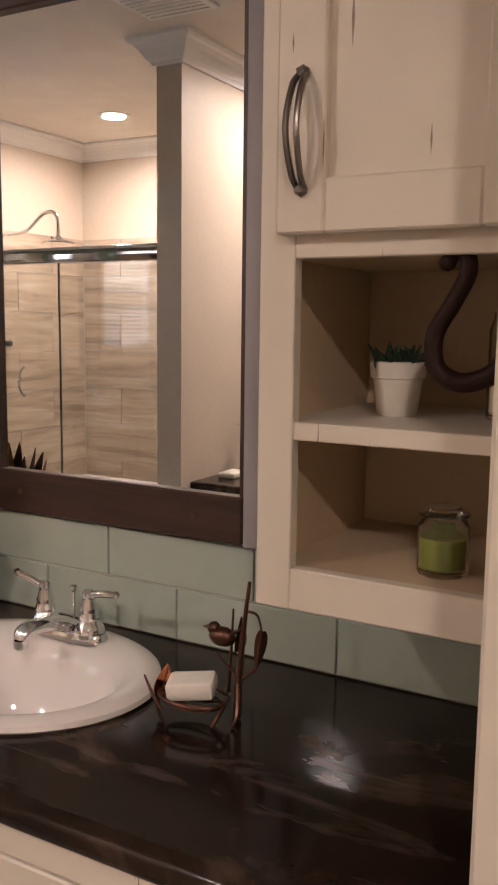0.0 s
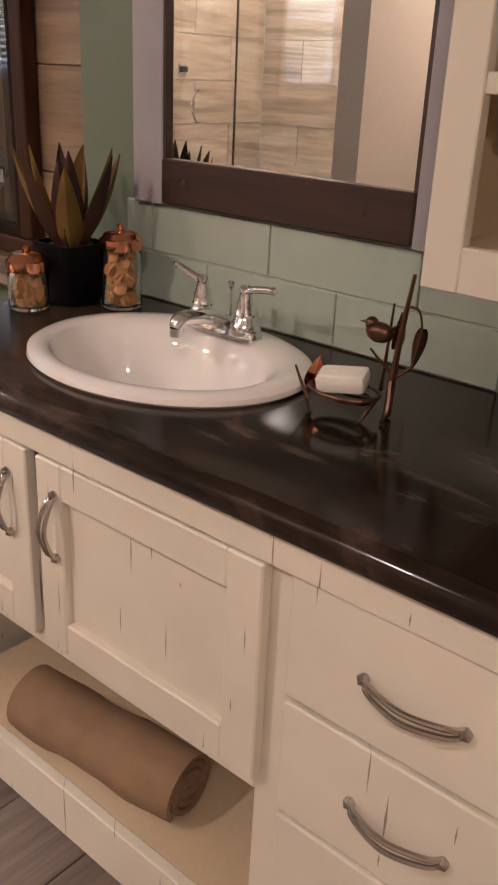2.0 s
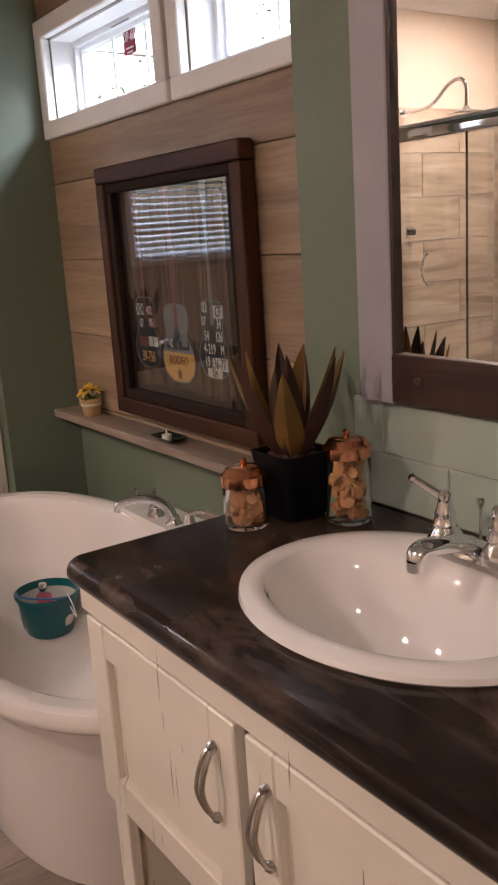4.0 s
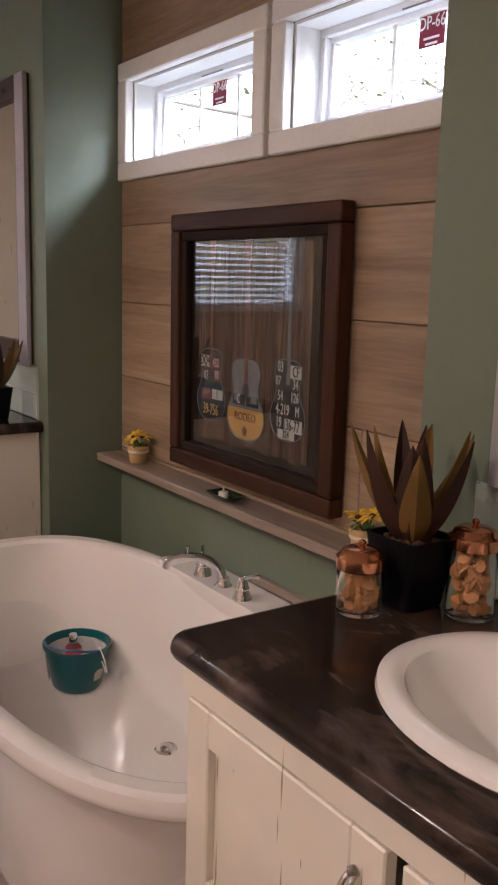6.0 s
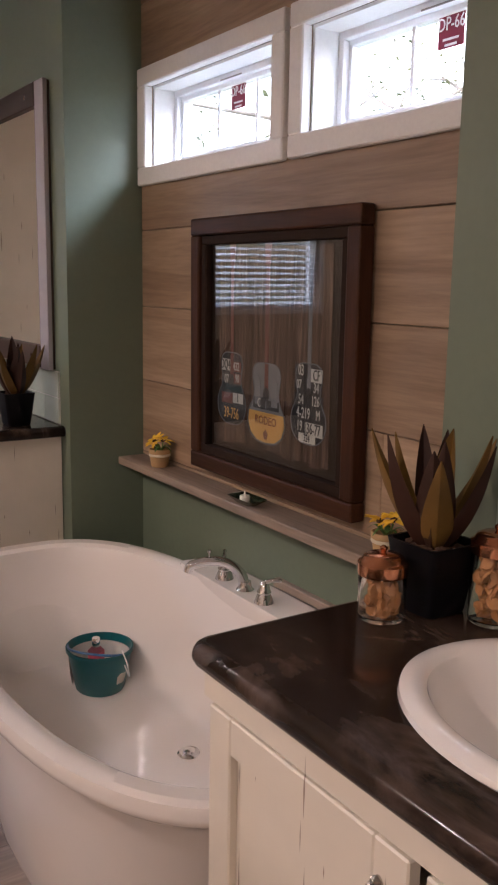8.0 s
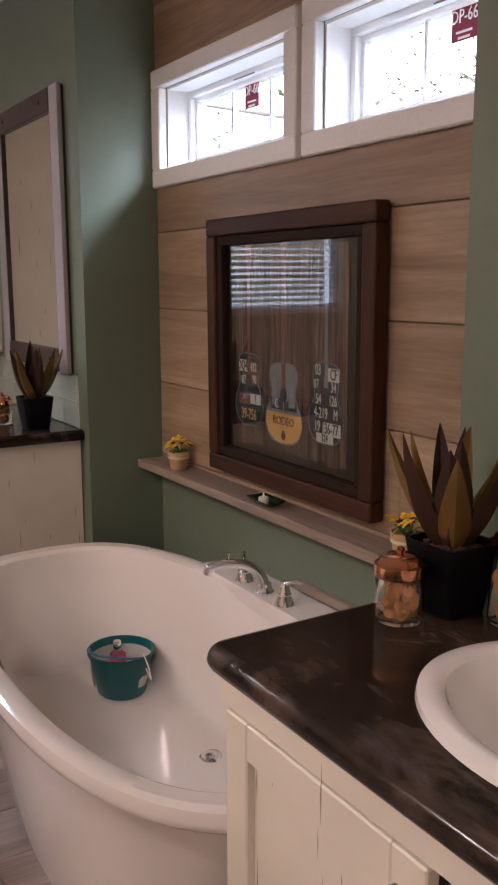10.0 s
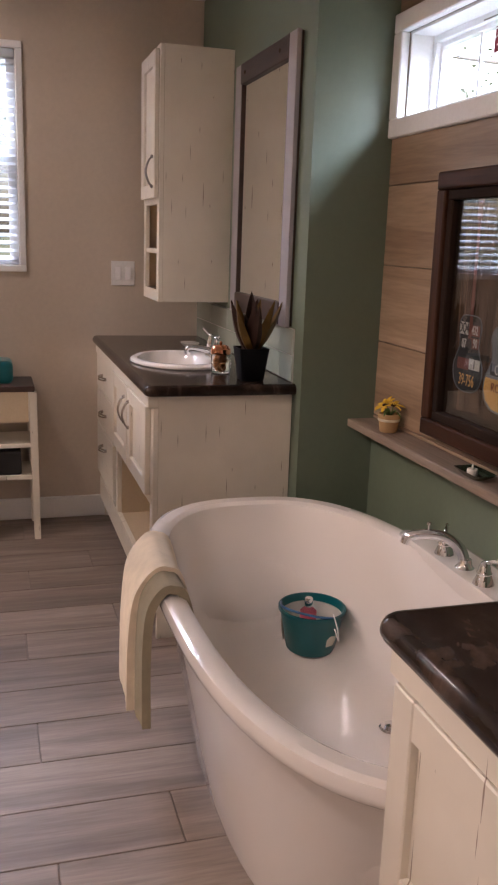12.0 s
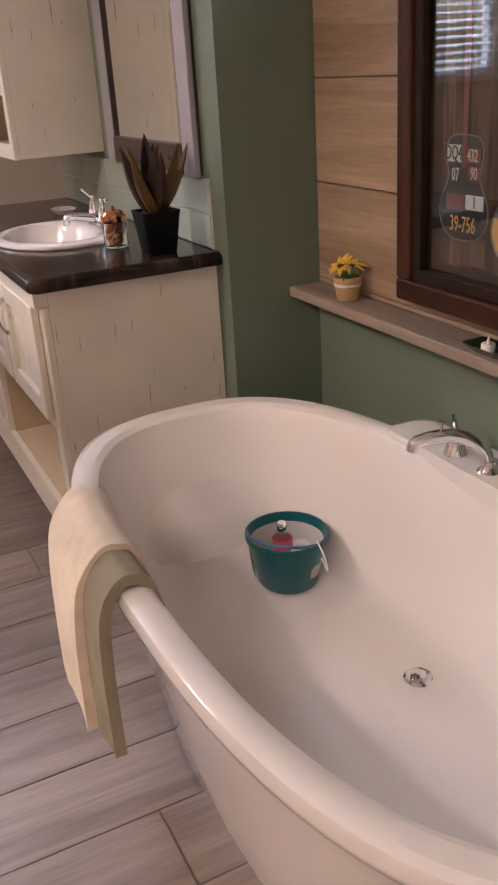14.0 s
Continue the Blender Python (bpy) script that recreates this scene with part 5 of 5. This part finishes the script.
metal_leaf("leaf", (-0.052, -0.196, zc + 0.125), 0.055, 0.0085, pose(0, 0, 0, 180, 8, 20), B)
metal_leaf("leaf", (-0.186, -0.246, zc + 0.022), 0.048, 0.012, pose(0, 0, 0, 8, 12, 30), M_COPPER)
metal_leaf("leaf", (-0.088, -0.202, zc + 0.090), 0.050, 0.009, pose(0, 0, 0, 5, 8, 60), B)
bm = bmesh.new()
blob(bm, (-0.112, -0.202, zc + 0.108), 0.016, 2, (1.35, 0.85, 0.9))
blob(bm, (-0.126, -0.202, zc + 0.118), 0.0095, 2)
tube(bm, [(-0.100, -0.202, zc + 0.112), (-0.085, -0.201, zc + 0.122), (-0.078, -0.200, zc + 0.132)], 0.008, 0.002, seg=7, steps=4, flat=0.5)
tube(bm, [(-0.134, -0.203, zc + 0.119), (-0.143, -0.204, zc + 0.118)], 0.003, 0.0006, seg=6, steps=2)
part("bird", bm, B, sh, "small bronze bird perched on a twig", smooth=True)
sp = solid("soap_bar", box(bmesh.new(), -0.034, 0.034, -0.022, 0.022, -0.013, 0.013, 0.007, 2), M_SOAP, "white carved soap bar lying in the holder", "soap", smooth=True)
sp.matrix_world = pose(-0.137, -0.242, zc + 0.045, 8, -6, 20)


# ---- on the cubby shelves ----
pp = thing("succulent_pot", "white clay pot of small dark succulents on shelf", "plant", (0.118, -0.165, 1.352))
part("pot", lathe(bmesh.new(), [(0.023, 0), (0.025, 0.002), (0.031, 0.046), (0.034, 0.048), (0.0355, 0.067), (0.031, 0.068), (0.028, 0.056)], (0.118, -0.165, 1.3522), 28), M_POTW, pp, smooth=True)
bm = bmesh.new()
rnd = random.Random(6)
for k in range(60):
    a, q = rnd.uniform(0, 6.28), 0.030 * math.sqrt(rnd.random())
    lf = leaf_mesh(rnd.uniform(0.022, 0.036), 0.0055, 0.006, 0.5, None)
    lf.transform(Matrix.Translation((0.118 + q * math.cos(a), -0.165 + q * math.sin(a), 1.352 + 0.058)) @ pose(0, 0, 0, rnd.uniform(-55, 55), rnd.uniform(-55, 55), rnd.uniform(0, 360)))
    me = bpy.data.meshes.new("tmp")
    lf.to_mesh(me)
    lf.free()
    bm.from_mesh(me)
    bpy.data.meshes.remove(me)
part("leaf_tuft", bm, M_SUCC, pp, smooth=True)


def candle_jar(c, r, h, fill, wax, label, lid=True):
    j = thing("candle_jar", label, "candle", c, "shelf candles")
    part("glass", lathe(bmesh.new(), [(r * 0.93, 0), (r, 0.004), (r, h * 0.72), (r * 0.82, h * 0.82), (r * 0.84, h * 0.86), (r * 0.80, h * 0.86), (r * 0.78, h * 0.82), (r - 0.003, h * 0.71), (r - 0.003, 0.007), (r * 0.8, 0.006)], c, 32), M_JAR, j, smooth=True).visible_shadow = False
    part("wax", lathe(bmesh.new(), [(r - 0.006, 0.0075), (r - 0.0036, 0.010), (r - 0.0036, fill), (r * 0.5, fill - 0.001)], c, 28), wax, j, smooth=True)
    if lid:
        part("lid", lathe(bmesh.new(), [(r * 0.95, h * 0.865), (r * 0.98, h * 0.875), (r * 0.98, h * 0.89), (r * 0.72, h * 0.90), (r * 0.62, h * 0.94), (r * 0.66, h * 0.97), (r * 0.6, h)], c, 30), M_JAR, j, smooth=True).visible_shadow = False
    return j


candle_jar((0.205, -0.235, 1.1785), 0.030, 0.080, 0.044, M_WAX, "green candle in clear glass jar on cubby floor")
candle_jar((0.252, -0.135, 1.3522), 0.030, 0.15, 0.055, M_CREAMWAX, "clear glass jar of cream wax on the shelf", False)
bm = bmesh.new()
hook = [(0.213, 1.527), (0.220, 1.541), (0.232, 1.539), (0.236, 1.520), (0.222, 1.490), (0.203, 1.455), (0.206, 1.420), (0.232, 1.405), (0.262, 1.413), (0.280, 1.430), (0.300, 1.43)]
tube(bm, [(a + 0.001, -0.296, b) for a, b in hook], 0.0085, 0.0115, seg=12)
blob(bm, (0.214, -0.296, 1.530), 0.0095, 2)
bm2 = solid("curled_hook", bm, M_HORN, "dark brown carved curled hook at the cubby", "hook", smooth=True)

# ---- rolled towel on the low shelf ----
bm = bmesh.new()
spiral = []
n = 70
for k in range(n + 1):
    a = k / n * 2 * math.pi * 3.6
    r = 0.012 + 0.048 * k / n
    spiral.append((r * math.cos(a) * 1.12, r * math.sin(a)))
th = 0.0105
rows = []
rnd = random.Random(9)
for q in range(13):
    x = -0.185 + 0.37 * q / 12
    jit = 0.035 * math.sin(q * 0.9) + 0.025 * rnd.random()
    o = [(x + 0.004 * math.sin(k * 0.4), px * (1 + jit + 0.02 * math.sin(k * 0.7 + q)), pz * (1 + jit) - 0.004 * abs(math.sin(q * 0.8))) for k, (px, pz) in enumerate(spiral)]
    i = [(x + 0.004 * math.sin(k * 0.4), px * (1 - th / max(0.012, math.hypot(px, pz))), pz * (1 - th / max(0.012, math.hypot(px, pz)))) for k, (px, pz) in enumerate(spiral)]
    rows.append(o + i[::-1])
loft(bm, rows)
roll = solid("rolled_towel", bm, M_TOWEL_B, "rolled brown terry towel on the open vanity shelf", "towel", smooth=True)
roll.matrix_world = pose(-0.450, -0.405, 0.2078 + 0.060, 0, 0, 6)
roll2 = new("rolled_towel", roll.data)
tagged(roll2, "rolled brown terry towel on the far vanity shelf", "towel")
roll2.matrix_world = pose(-3.05, -0.33, 0.2078 + 0.060, 0, 0, -4)

# ---- side table by the west wall ----
st = thing("side_table", "cream painted side table with dark top and shelves", "side table", (-4.08, -1.05, 0))
part("tabletop", bx(-4.222, -3.925, -1.34, -0.825, 0.70, 0.725, bevel=0.003), M_DARKWOOD, st, "dark stained top")
for lx, ly in ((-3.935, -0.835), (-3.935, -1.33), (-4.212, -0.835), (-4.212, -1.33)):
    bm = bmesh.new()
    sgn = 1 if ly > -1 else -1
    loft(bm, [[(lx - 0.016, ly - 0.014 + 0.01 * sgn, 0), (lx + 0.016, ly - 0.014 + 0.01 * sgn, 0), (lx + 0.016, ly + 0.014 + 0.01 * sgn, 0), (lx - 0.016, ly + 0.014 + 0.01 * sgn, 0)], [(lx - 0.02, ly - 0.018, 0.70), (lx + 0.02, ly - 0.018, 0.70), (lx + 0.02, ly + 0.018, 0.70), (lx - 0.02, ly + 0.018, 0.70)]])
    part("leg", bm, M_CREAM, st)
for z in (0.46, 0.31):
    part("shelf", bx(-4.20, -3.93, -1.325, -0.84, z - 0.02, z, bevel=0.002), M_CREAM, st)
# apron under the top, its shade painted in with the darkened cream
part("apron", bx(-3.945, -3.93, -1.31, -0.855, 0.56, 0.70), M_CREAM_SHADED, st)
solid("storage_bin", bx(-4.18, -3.94, -1.28, -0.89, 0.3102, 0.42, bevel=0.008, seg=2), M_BLACKP, "black fabric bin on the side table shelf", "bin")
bn = solid("teal_bag", bx(-4.16, -3.99, -1.05, -0.915, 0.7252, 0.83, bevel=0.025, seg=3), M_TEAL, "teal rounded toiletry bag on the side table", "bag", smooth=True)
sw = thing("light_switch", "white double light switch plate on beige wall", "switch", (XW, -0.38, 1.2))
part("plate", bx(XW, XW + 0.005, -0.437, -0.323, 1.165, 1.282, bevel=0.002), M_WHITE, sw)
for yy in (-0.405, -0.355):
    part("toggle", bx(XW + 0.005, XW + 0.010, yy - 0.014, yy + 0.014, 1.192, 1.255, bevel=0.002), M_INK, sw)

# ---- soap tray on the far vanity ----
bm = bmesh.new()
loft(bm, [[(px, py, 0.9212 + z) for px, py in ellipse((-3.80, -0.14), a, b, 2, 28)] for a, b, z in ((0.04, 0.025, 0), (0.062, 0.04, 0.014), (0.064, 0.042, 0.018), (0.058, 0.036, 0.016), (0.04, 0.024, 0.006))])
solid("soap_tray", bm, M_DECAL, "pale oval soap tray on the far counter", "soap dish", smooth=True)

# ---- shower opposite the mirror ----
solid("shower_pan", bx(SWX, SX0, YS, SY, 0, 0.09, bevel=0.01), M_TUB, "white shower pan with a raised kerb", "shower pan", "structure")
solid("shower_bench", bx(SWX + 0.012, SX0 - 0.012, YS + 0.012, YS + 0.36, 0.09, 0.45, bevel=0.012, seg=2), M_TUB, "white moulded shower bench along the back", "shower bench", "structure")
gd = thing("shower_door", "sliding clear glass shower door under a chrome rail", "shower door", ((SWX + SX0) / 2, SY - 0.03, 0.1))
part("header_rail", bx(SWX, SX0, SY - 0.065, SY - 0.012, 1.72, 1.79, bevel=0.008, seg=2), M_CHROME, gd, "heavy chrome header rail", smooth=True)
part("sill_track", bx(SWX, SX0, SY - 0.06, SY - 0.015, 0.09, 0.115, bevel=0.004), M_CHROME, gd)
XM = -2.20
p1 = part("glass_panel", bx(SWX + 0.01, XM + 0.02, SY - 0.032, SY - 0.024, 0.115, 1.725), M_PANE, gd)
p2 = part("glass_panel", bx(XM, SX0 - 0.006, SY - 0.052, SY - 0.044, 0.115, 1.725), M_PANE, gd)
part("panel_edge", bx(XM - 0.003, XM, SY - 0.053, SY - 0.043, 0.115, 1.725), M_BLACKP, gd)
bow_handle(p1, (-2.40, SY - 0.024, 1.25), (-2.40, SY - 0.024, 1.12), (0, 0.04, 0), M_CHROME, False)
hd = thing("shower_fixture", "chrome rain shower head on a curved arm", "shower fixture", (SWX, -2.6, 2.0))
bm = bmesh.new()
tube(bm, [(SWX + 0.001, -2.6, 1.96), (SWX + 0.20, -2.6, 1.965), (SWX + 0.33, -2.6, 2.05), (SWX + 0.41, -2.6, 2.065), (SWX + 0.45, -2.6, 2.02), (SWX + 0.45, -2.6, 1.93)], 0.011, seg=10)
part("arm", bm, M_CHROME, hd, smooth=True)
part("head", lathe(bmesh.new(), [(0.09, 0), (0.092, 0.006), (0.085, 0.012), (0.03, 0.022), (0.014, 0.04)], (SWX + 0.45, -2.6, 1.892), 32), M_CHROME, hd, smooth=True)
part("flange", bx(SWX, SWX + 0.012, -2.63, -2.57, 1.93, 1.99, bevel=0.005), M_CHROME, hd)
mx = thing("shower_valve", "square chrome shower valve plate on tile", "valve", (SWX, -2.7, 1.3))
part("plate", bx(SWX + 0.011, SWX + 0.02, -2.66, -2.60, 1.30, 1.36, bevel=0.003), M_CHROME, mx)
part("knob", bx(SWX + 0.02, SWX + 0.05, -2.645, -2.615, 1.315, 1.345, bevel=0.004), M_BLACKP, mx)

# cabinet along the stub wall, seen in the mirror
c2 = thing("low_cabinet", "low cream cabinet with dark top by the stub wall", "cabinet", (-1.2, -2.2, 0))
part("body", bx(-1.492, -1.05, -2.60, -1.88, 0, 0.765, bevel=0.003), M_CREAM, c2)
part("top", bx(-1.494, -1.03, -2.62, -1.86, 0.765, 0.80, bevel=0.008, seg=2), M_TOP, c2, "dark laminate top")
vs = thing("grass_vase", "lime green vase with dark grass blades", "vase", (-1.32, -2.22, 0.8))
part("vase", lathe(bmesh.new(), [(0.03, 0), (0.034, 0.004), (0.045, 0.14), (0.041, 0.14), (0.03, 0.02)], (-1.32, -2.22, 0.8002), 24), M_LIME, vs, smooth=True)
rnd = random.Random(12)
for k in range(22):
    a, tl = rnd.uniform(0, 6.28), rnd.uniform(0.05, 0.15)
    bm = bmesh.new()
    tube(bm, [(-1.32, -2.22, 0.86), (-1.32 + 0.3 * tl * math.cos(a), -2.22 + 0.3 * tl * math.sin(a), 1.0), (-1.32 + tl * math.cos(a), -2.22 + tl * math.sin(a), 1.05 + rnd.uniform(-0.03, 0.08))], 0.003, 0.0008, seg=5, steps=4)
    part("blade", bm, M_SUCC, vs)
solid("white_tray", bx(-1.44, -1.36, -2.12, -2.0, 0.8002, 0.825, bevel=0.006, seg=2), M_POTW, "white ceramic tray on the low cabinet", "tray")

# ---- ceiling fittings ----
for k, (lx, ly, watt) in enumerate(CANS):
    c = thing("recessed_light", "lit round recessed ceiling light with white trim", "ceiling light", (lx, ly, CEIL), "recessed ceiling lights")
    part("trim_ring", lathe(bmesh.new(), [(0.062, -0.0005), (0.088, -0.0005), (0.090, -0.004), (0.086, -0.009), (0.064, -0.006)], (lx, ly, CEIL), 36, cap0=False, cap1=False), M_WHITE, c, smooth=True)
    part("lens", lathe(bmesh.new(), [(0.063, -0.004), (0.063, -0.001)], (lx, ly, CEIL), 32), M_LENS, c)
    la = bpy.data.lights.new("can_lamp", "AREA")
    la.shape, la.size, la.energy, la.color = "DISK", 0.12, watt, WARM
    la.spread = radians(168)
    ob = new("can_lamp", la)
    ob.parent = c
    ob.matrix_parent_inverse = c.matrix_world.inverted()
    ob.matrix_world = Matrix.Translation((lx, ly, CEIL - 0.012))
vt = thing("ceiling_vent", "white square exhaust fan grille on the ceiling", "vent", (-1.35, -1.45, CEIL))
part("frame", bx(-1.50, -1.20, -1.60, -1.30, CEIL - 0.014, CEIL - 0.0005, bevel=0.004), M_WHITE, vt)
for k in range(9):
    part("slat", bx(-1.475, -1.225, -1.575 + k * 0.03, -1.563 + k * 0.03, CEIL - 0.020, CEIL - 0.0145), M_WHITE, vt)

# ---- outdoors ----
solid("ground", bx(-400, 400, -400, 400, -0.75, -0.7), M_GRASS, "dry green lawn outside the house", "ground", "structure")


bm = bmesh.new()
loft(bm, [[(75 * math.cos(radians(a)), 75 * math.sin(radians(a)), z) for a in range(20, 175, 6)] for z in (-0.7, 70)], closed=False)
solid("backdrop_sky", bm, glow("overcast_sky", (0.86, 0.94, 1.0), 1.8), "bright white overcast sky beyond the garden", "sky", "structure")


def tree(x, y, h, seed, label):
    t = thing("tree", label, "tree", (x, y, -0.7), "trees outside")
    rnd = random.Random(seed)
    bm = bmesh.new()
    tube(bm, [(x, y, -0.7), (x + 0.1, y, h * 0.35), (x - 0.05, y + 0.1, h * 0.7), (x, y, h)], 0.16, 0.03, seg=9)
    tips = []
    for k in range(26):
        z = rnd.uniform(0.12, 0.95) * h
        a = rnd.uniform(0, 6.28)
        ln = (1.2 + 0.5 * (h - z)) * rnd.uniform(0.6, 1.0)
        p1 = Vector((x + ln * 0.5 * math.cos(a), y + ln * 0.5 * math.sin(a), z + ln * rnd.uniform(0.0, 0.25)))
        p2 = Vector((x + ln * math.cos(a + 0.2), y + ln * math.sin(a + 0.2), z + ln * rnd.uniform(-0.1, 0.45)))
        tube(bm, [(x, y, z), p1, p2], 0.035, 0.008, seg=6, steps=4)
        tips += [p1, p2]
        for q in range(4):
            s = p1.lerp(p2, rnd.random())
            e = s + Vector((rnd.uniform(-0.6, 0.6), rnd.uniform(-0.6, 0.6), rnd.uniform(-0.3, 0.5)))
            tube(bm, [s, (s + e) / 2 + Vector((0, 0, 0.05)), e], 0.010, 0.003, seg=5, steps=3)
            tips.append(e)
    part("trunk", bm, M_BARK, t, smooth=True)
    vs, fs = [], []
    for p in tips:
        for q in range(7):
            o = p + Vector((rnd.gauss(0, 0.18), rnd.gauss(0, 0.18), rnd.gauss(0, 0.14)))
            m = Euler((rnd.uniform(0, 6), rnd.uniform(0, 6), 0)).to_matrix()
            n0 = len(vs)
            vs += [o + m @ Vector(v) for v in ((-0.016, 0, 0), (0, -0.035, 0.006), (0.016, 0, 0), (0, 0.035, 0.006))]
            fs.append((n0, n0 + 1, n0 + 2, n0 + 3))
    me = bpy.data.meshes.new("crown")
    me.from_pydata([tuple(v) for v in vs], [], fs)
    me.materials.append(M_FOL)
    cr = new("crown", me)
    cr.parent = t
    cr.matrix_parent_inverse = t.matrix_world.inverted()


tree(-4.9, 4.4, 5.4, 1, "sparse leafy tree outside the high windows")
tree(-8.0, 4.6, 5.8, 2, "taller bare-branched tree behind the house")
tree(-9.5, -2.5, 5.5, 3, "leafy tree outside the blind-covered window")

# ---- planks of the recess wall ----
rnd = random.Random(21)


def plank(x0, x1, z0, z1):
    if x1 - x0 < 0.01 or z1 - z0 < 0.006:
        return
    ob = new("plank", mesh_of("plank", bx(-(x1 - x0) / 2 + 0.0008, (x1 - x0) / 2 - 0.0008, 0, 0.0155, -(z1 - z0) / 2 + 0.001, (z1 - z0) / 2 - 0.001, bevel=0.0022), M_PLANK))
    ob.location = ((x0 + x1) / 2, YP + rnd.uniform(0, 0.0012), (z0 + z1) / 2)
    ob.parent = wall_recess
    ob.matrix_parent_inverse = wall_recess.matrix_world.inverted()


for row, (za, zb) in enumerate(((0.807, 0.820), (0.820, 1.078), (1.078, 1.334), (1.334, 1.592), (1.592, Z0), (Z1, 2.32), (2.32, CEIL - 0.002))):
    cuts = {1: (-1.42,), 2: (-2.3,), 3: (-1.75,), 5: (-1.6,)}.get(row, ())
    js = [PX0 + 0.001, *cuts, PX1 - 0.001]
    for a, b in zip(js, js[1:]):
        plank(a, b, za, zb)
for a, b in ((PX0 + 0.001, WIN[0][0]), (WIN[0][1], WIN[1][0]), (WIN[1][1], PX1 - 0.001)):
    plank(a, b, Z0, Z1)

# ---- shower tiles ----
def wall_tile(parent, a0, a1, z0, z1, side):
    w, h = a1 - a0 - 0.003, z1 - z0 - 0.003
    if w < 0.02:
        return
    if side == "back":
        me, loc = mesh_of("tile", bx(-w / 2, w / 2, 0, 0.010, -h / 2, h / 2, bevel=0.001), M_STILE), ((a0 + a1) / 2, YS + 0.001, (z0 + z1) / 2)
    elif side == "west":
        me, loc = mesh_of("tile", bx(0, 0.010, -w / 2, w / 2, -h / 2, h / 2, bevel=0.001), M_STILE), (SWX + 0.001, (a0 + a1) / 2, (z0 + z1) / 2)
    else:
        me, loc = mesh_of("tile", bx(-0.010, 0, -w / 2, w / 2, -h / 2, h / 2, bevel=0.001), M_STILE), (SX0 - 0.001, (a0 + a1) / 2, (z0 + z1) / 2)
    ob = new("tile", me)
    ob.location = loc
    ob.parent = parent
    ob.matrix_parent_inverse = parent.matrix_world.inverted()


for side, lo, hi in (("back", SWX + 0.012, SX0 - 0.012), ("west", YS + 0.012, SY - 0.002), ("east", YS + 0.012, SY - 0.07)):
    bed = {"back": (SWX, SX0, YS, YS + 0.001), "west": (SWX, SWX + 0.001, YS + 0.001, SY), "east": (SX0 - 0.001, SX0, YS + 0.001, SY)}[side]
    par = solid("shower_wall_" + side, bx(*bed, 0.09, 1.99), M_GROUT, "banded tan stone tiles lining the shower", "shower wall", "structure")
    for r in range(8):
        z0 = 0.09 + 0.2375 * r
        off = (r % 2) * 0.3
        a = lo - off
        while a < hi:
            wall_tile(par, max(a, lo), min(a + 0.6, hi), z0, z0 + 0.2375, side)
            a += 0.6

# ---- floor planks ----
floor = thing("floor", "grey-brown wood-look plank tile floor", "floor", (-1.3, -1.5, 0), kind="structure")
PW, PL = 0.203, 0.915
full = mesh_of("floor_plank", bx(-PW / 2 + 0.0015, PW / 2 - 0.0015, -PL / 2 + 0.0015, PL / 2 - 0.0015, -0.008, 0, bevel=0.0012), M_FLOOR)
x, r = -2.10 - 11 * PW + PW / 2, 0
rnd = random.Random(31)
while x < XE + PW / 2:
    off = ((r * 0.333) % 1) * PL + rnd.uniform(-0.03, 0.03)
    y = YS - off
    while y < YP:
        ob = new("floor_plank", full)
        ob.location = (x, y + PL / 2, 0)
        ob.parent = floor
        ob.matrix_parent_inverse = floor.matrix_world.inverted()
        y += PL
    x += PW
    r += 1
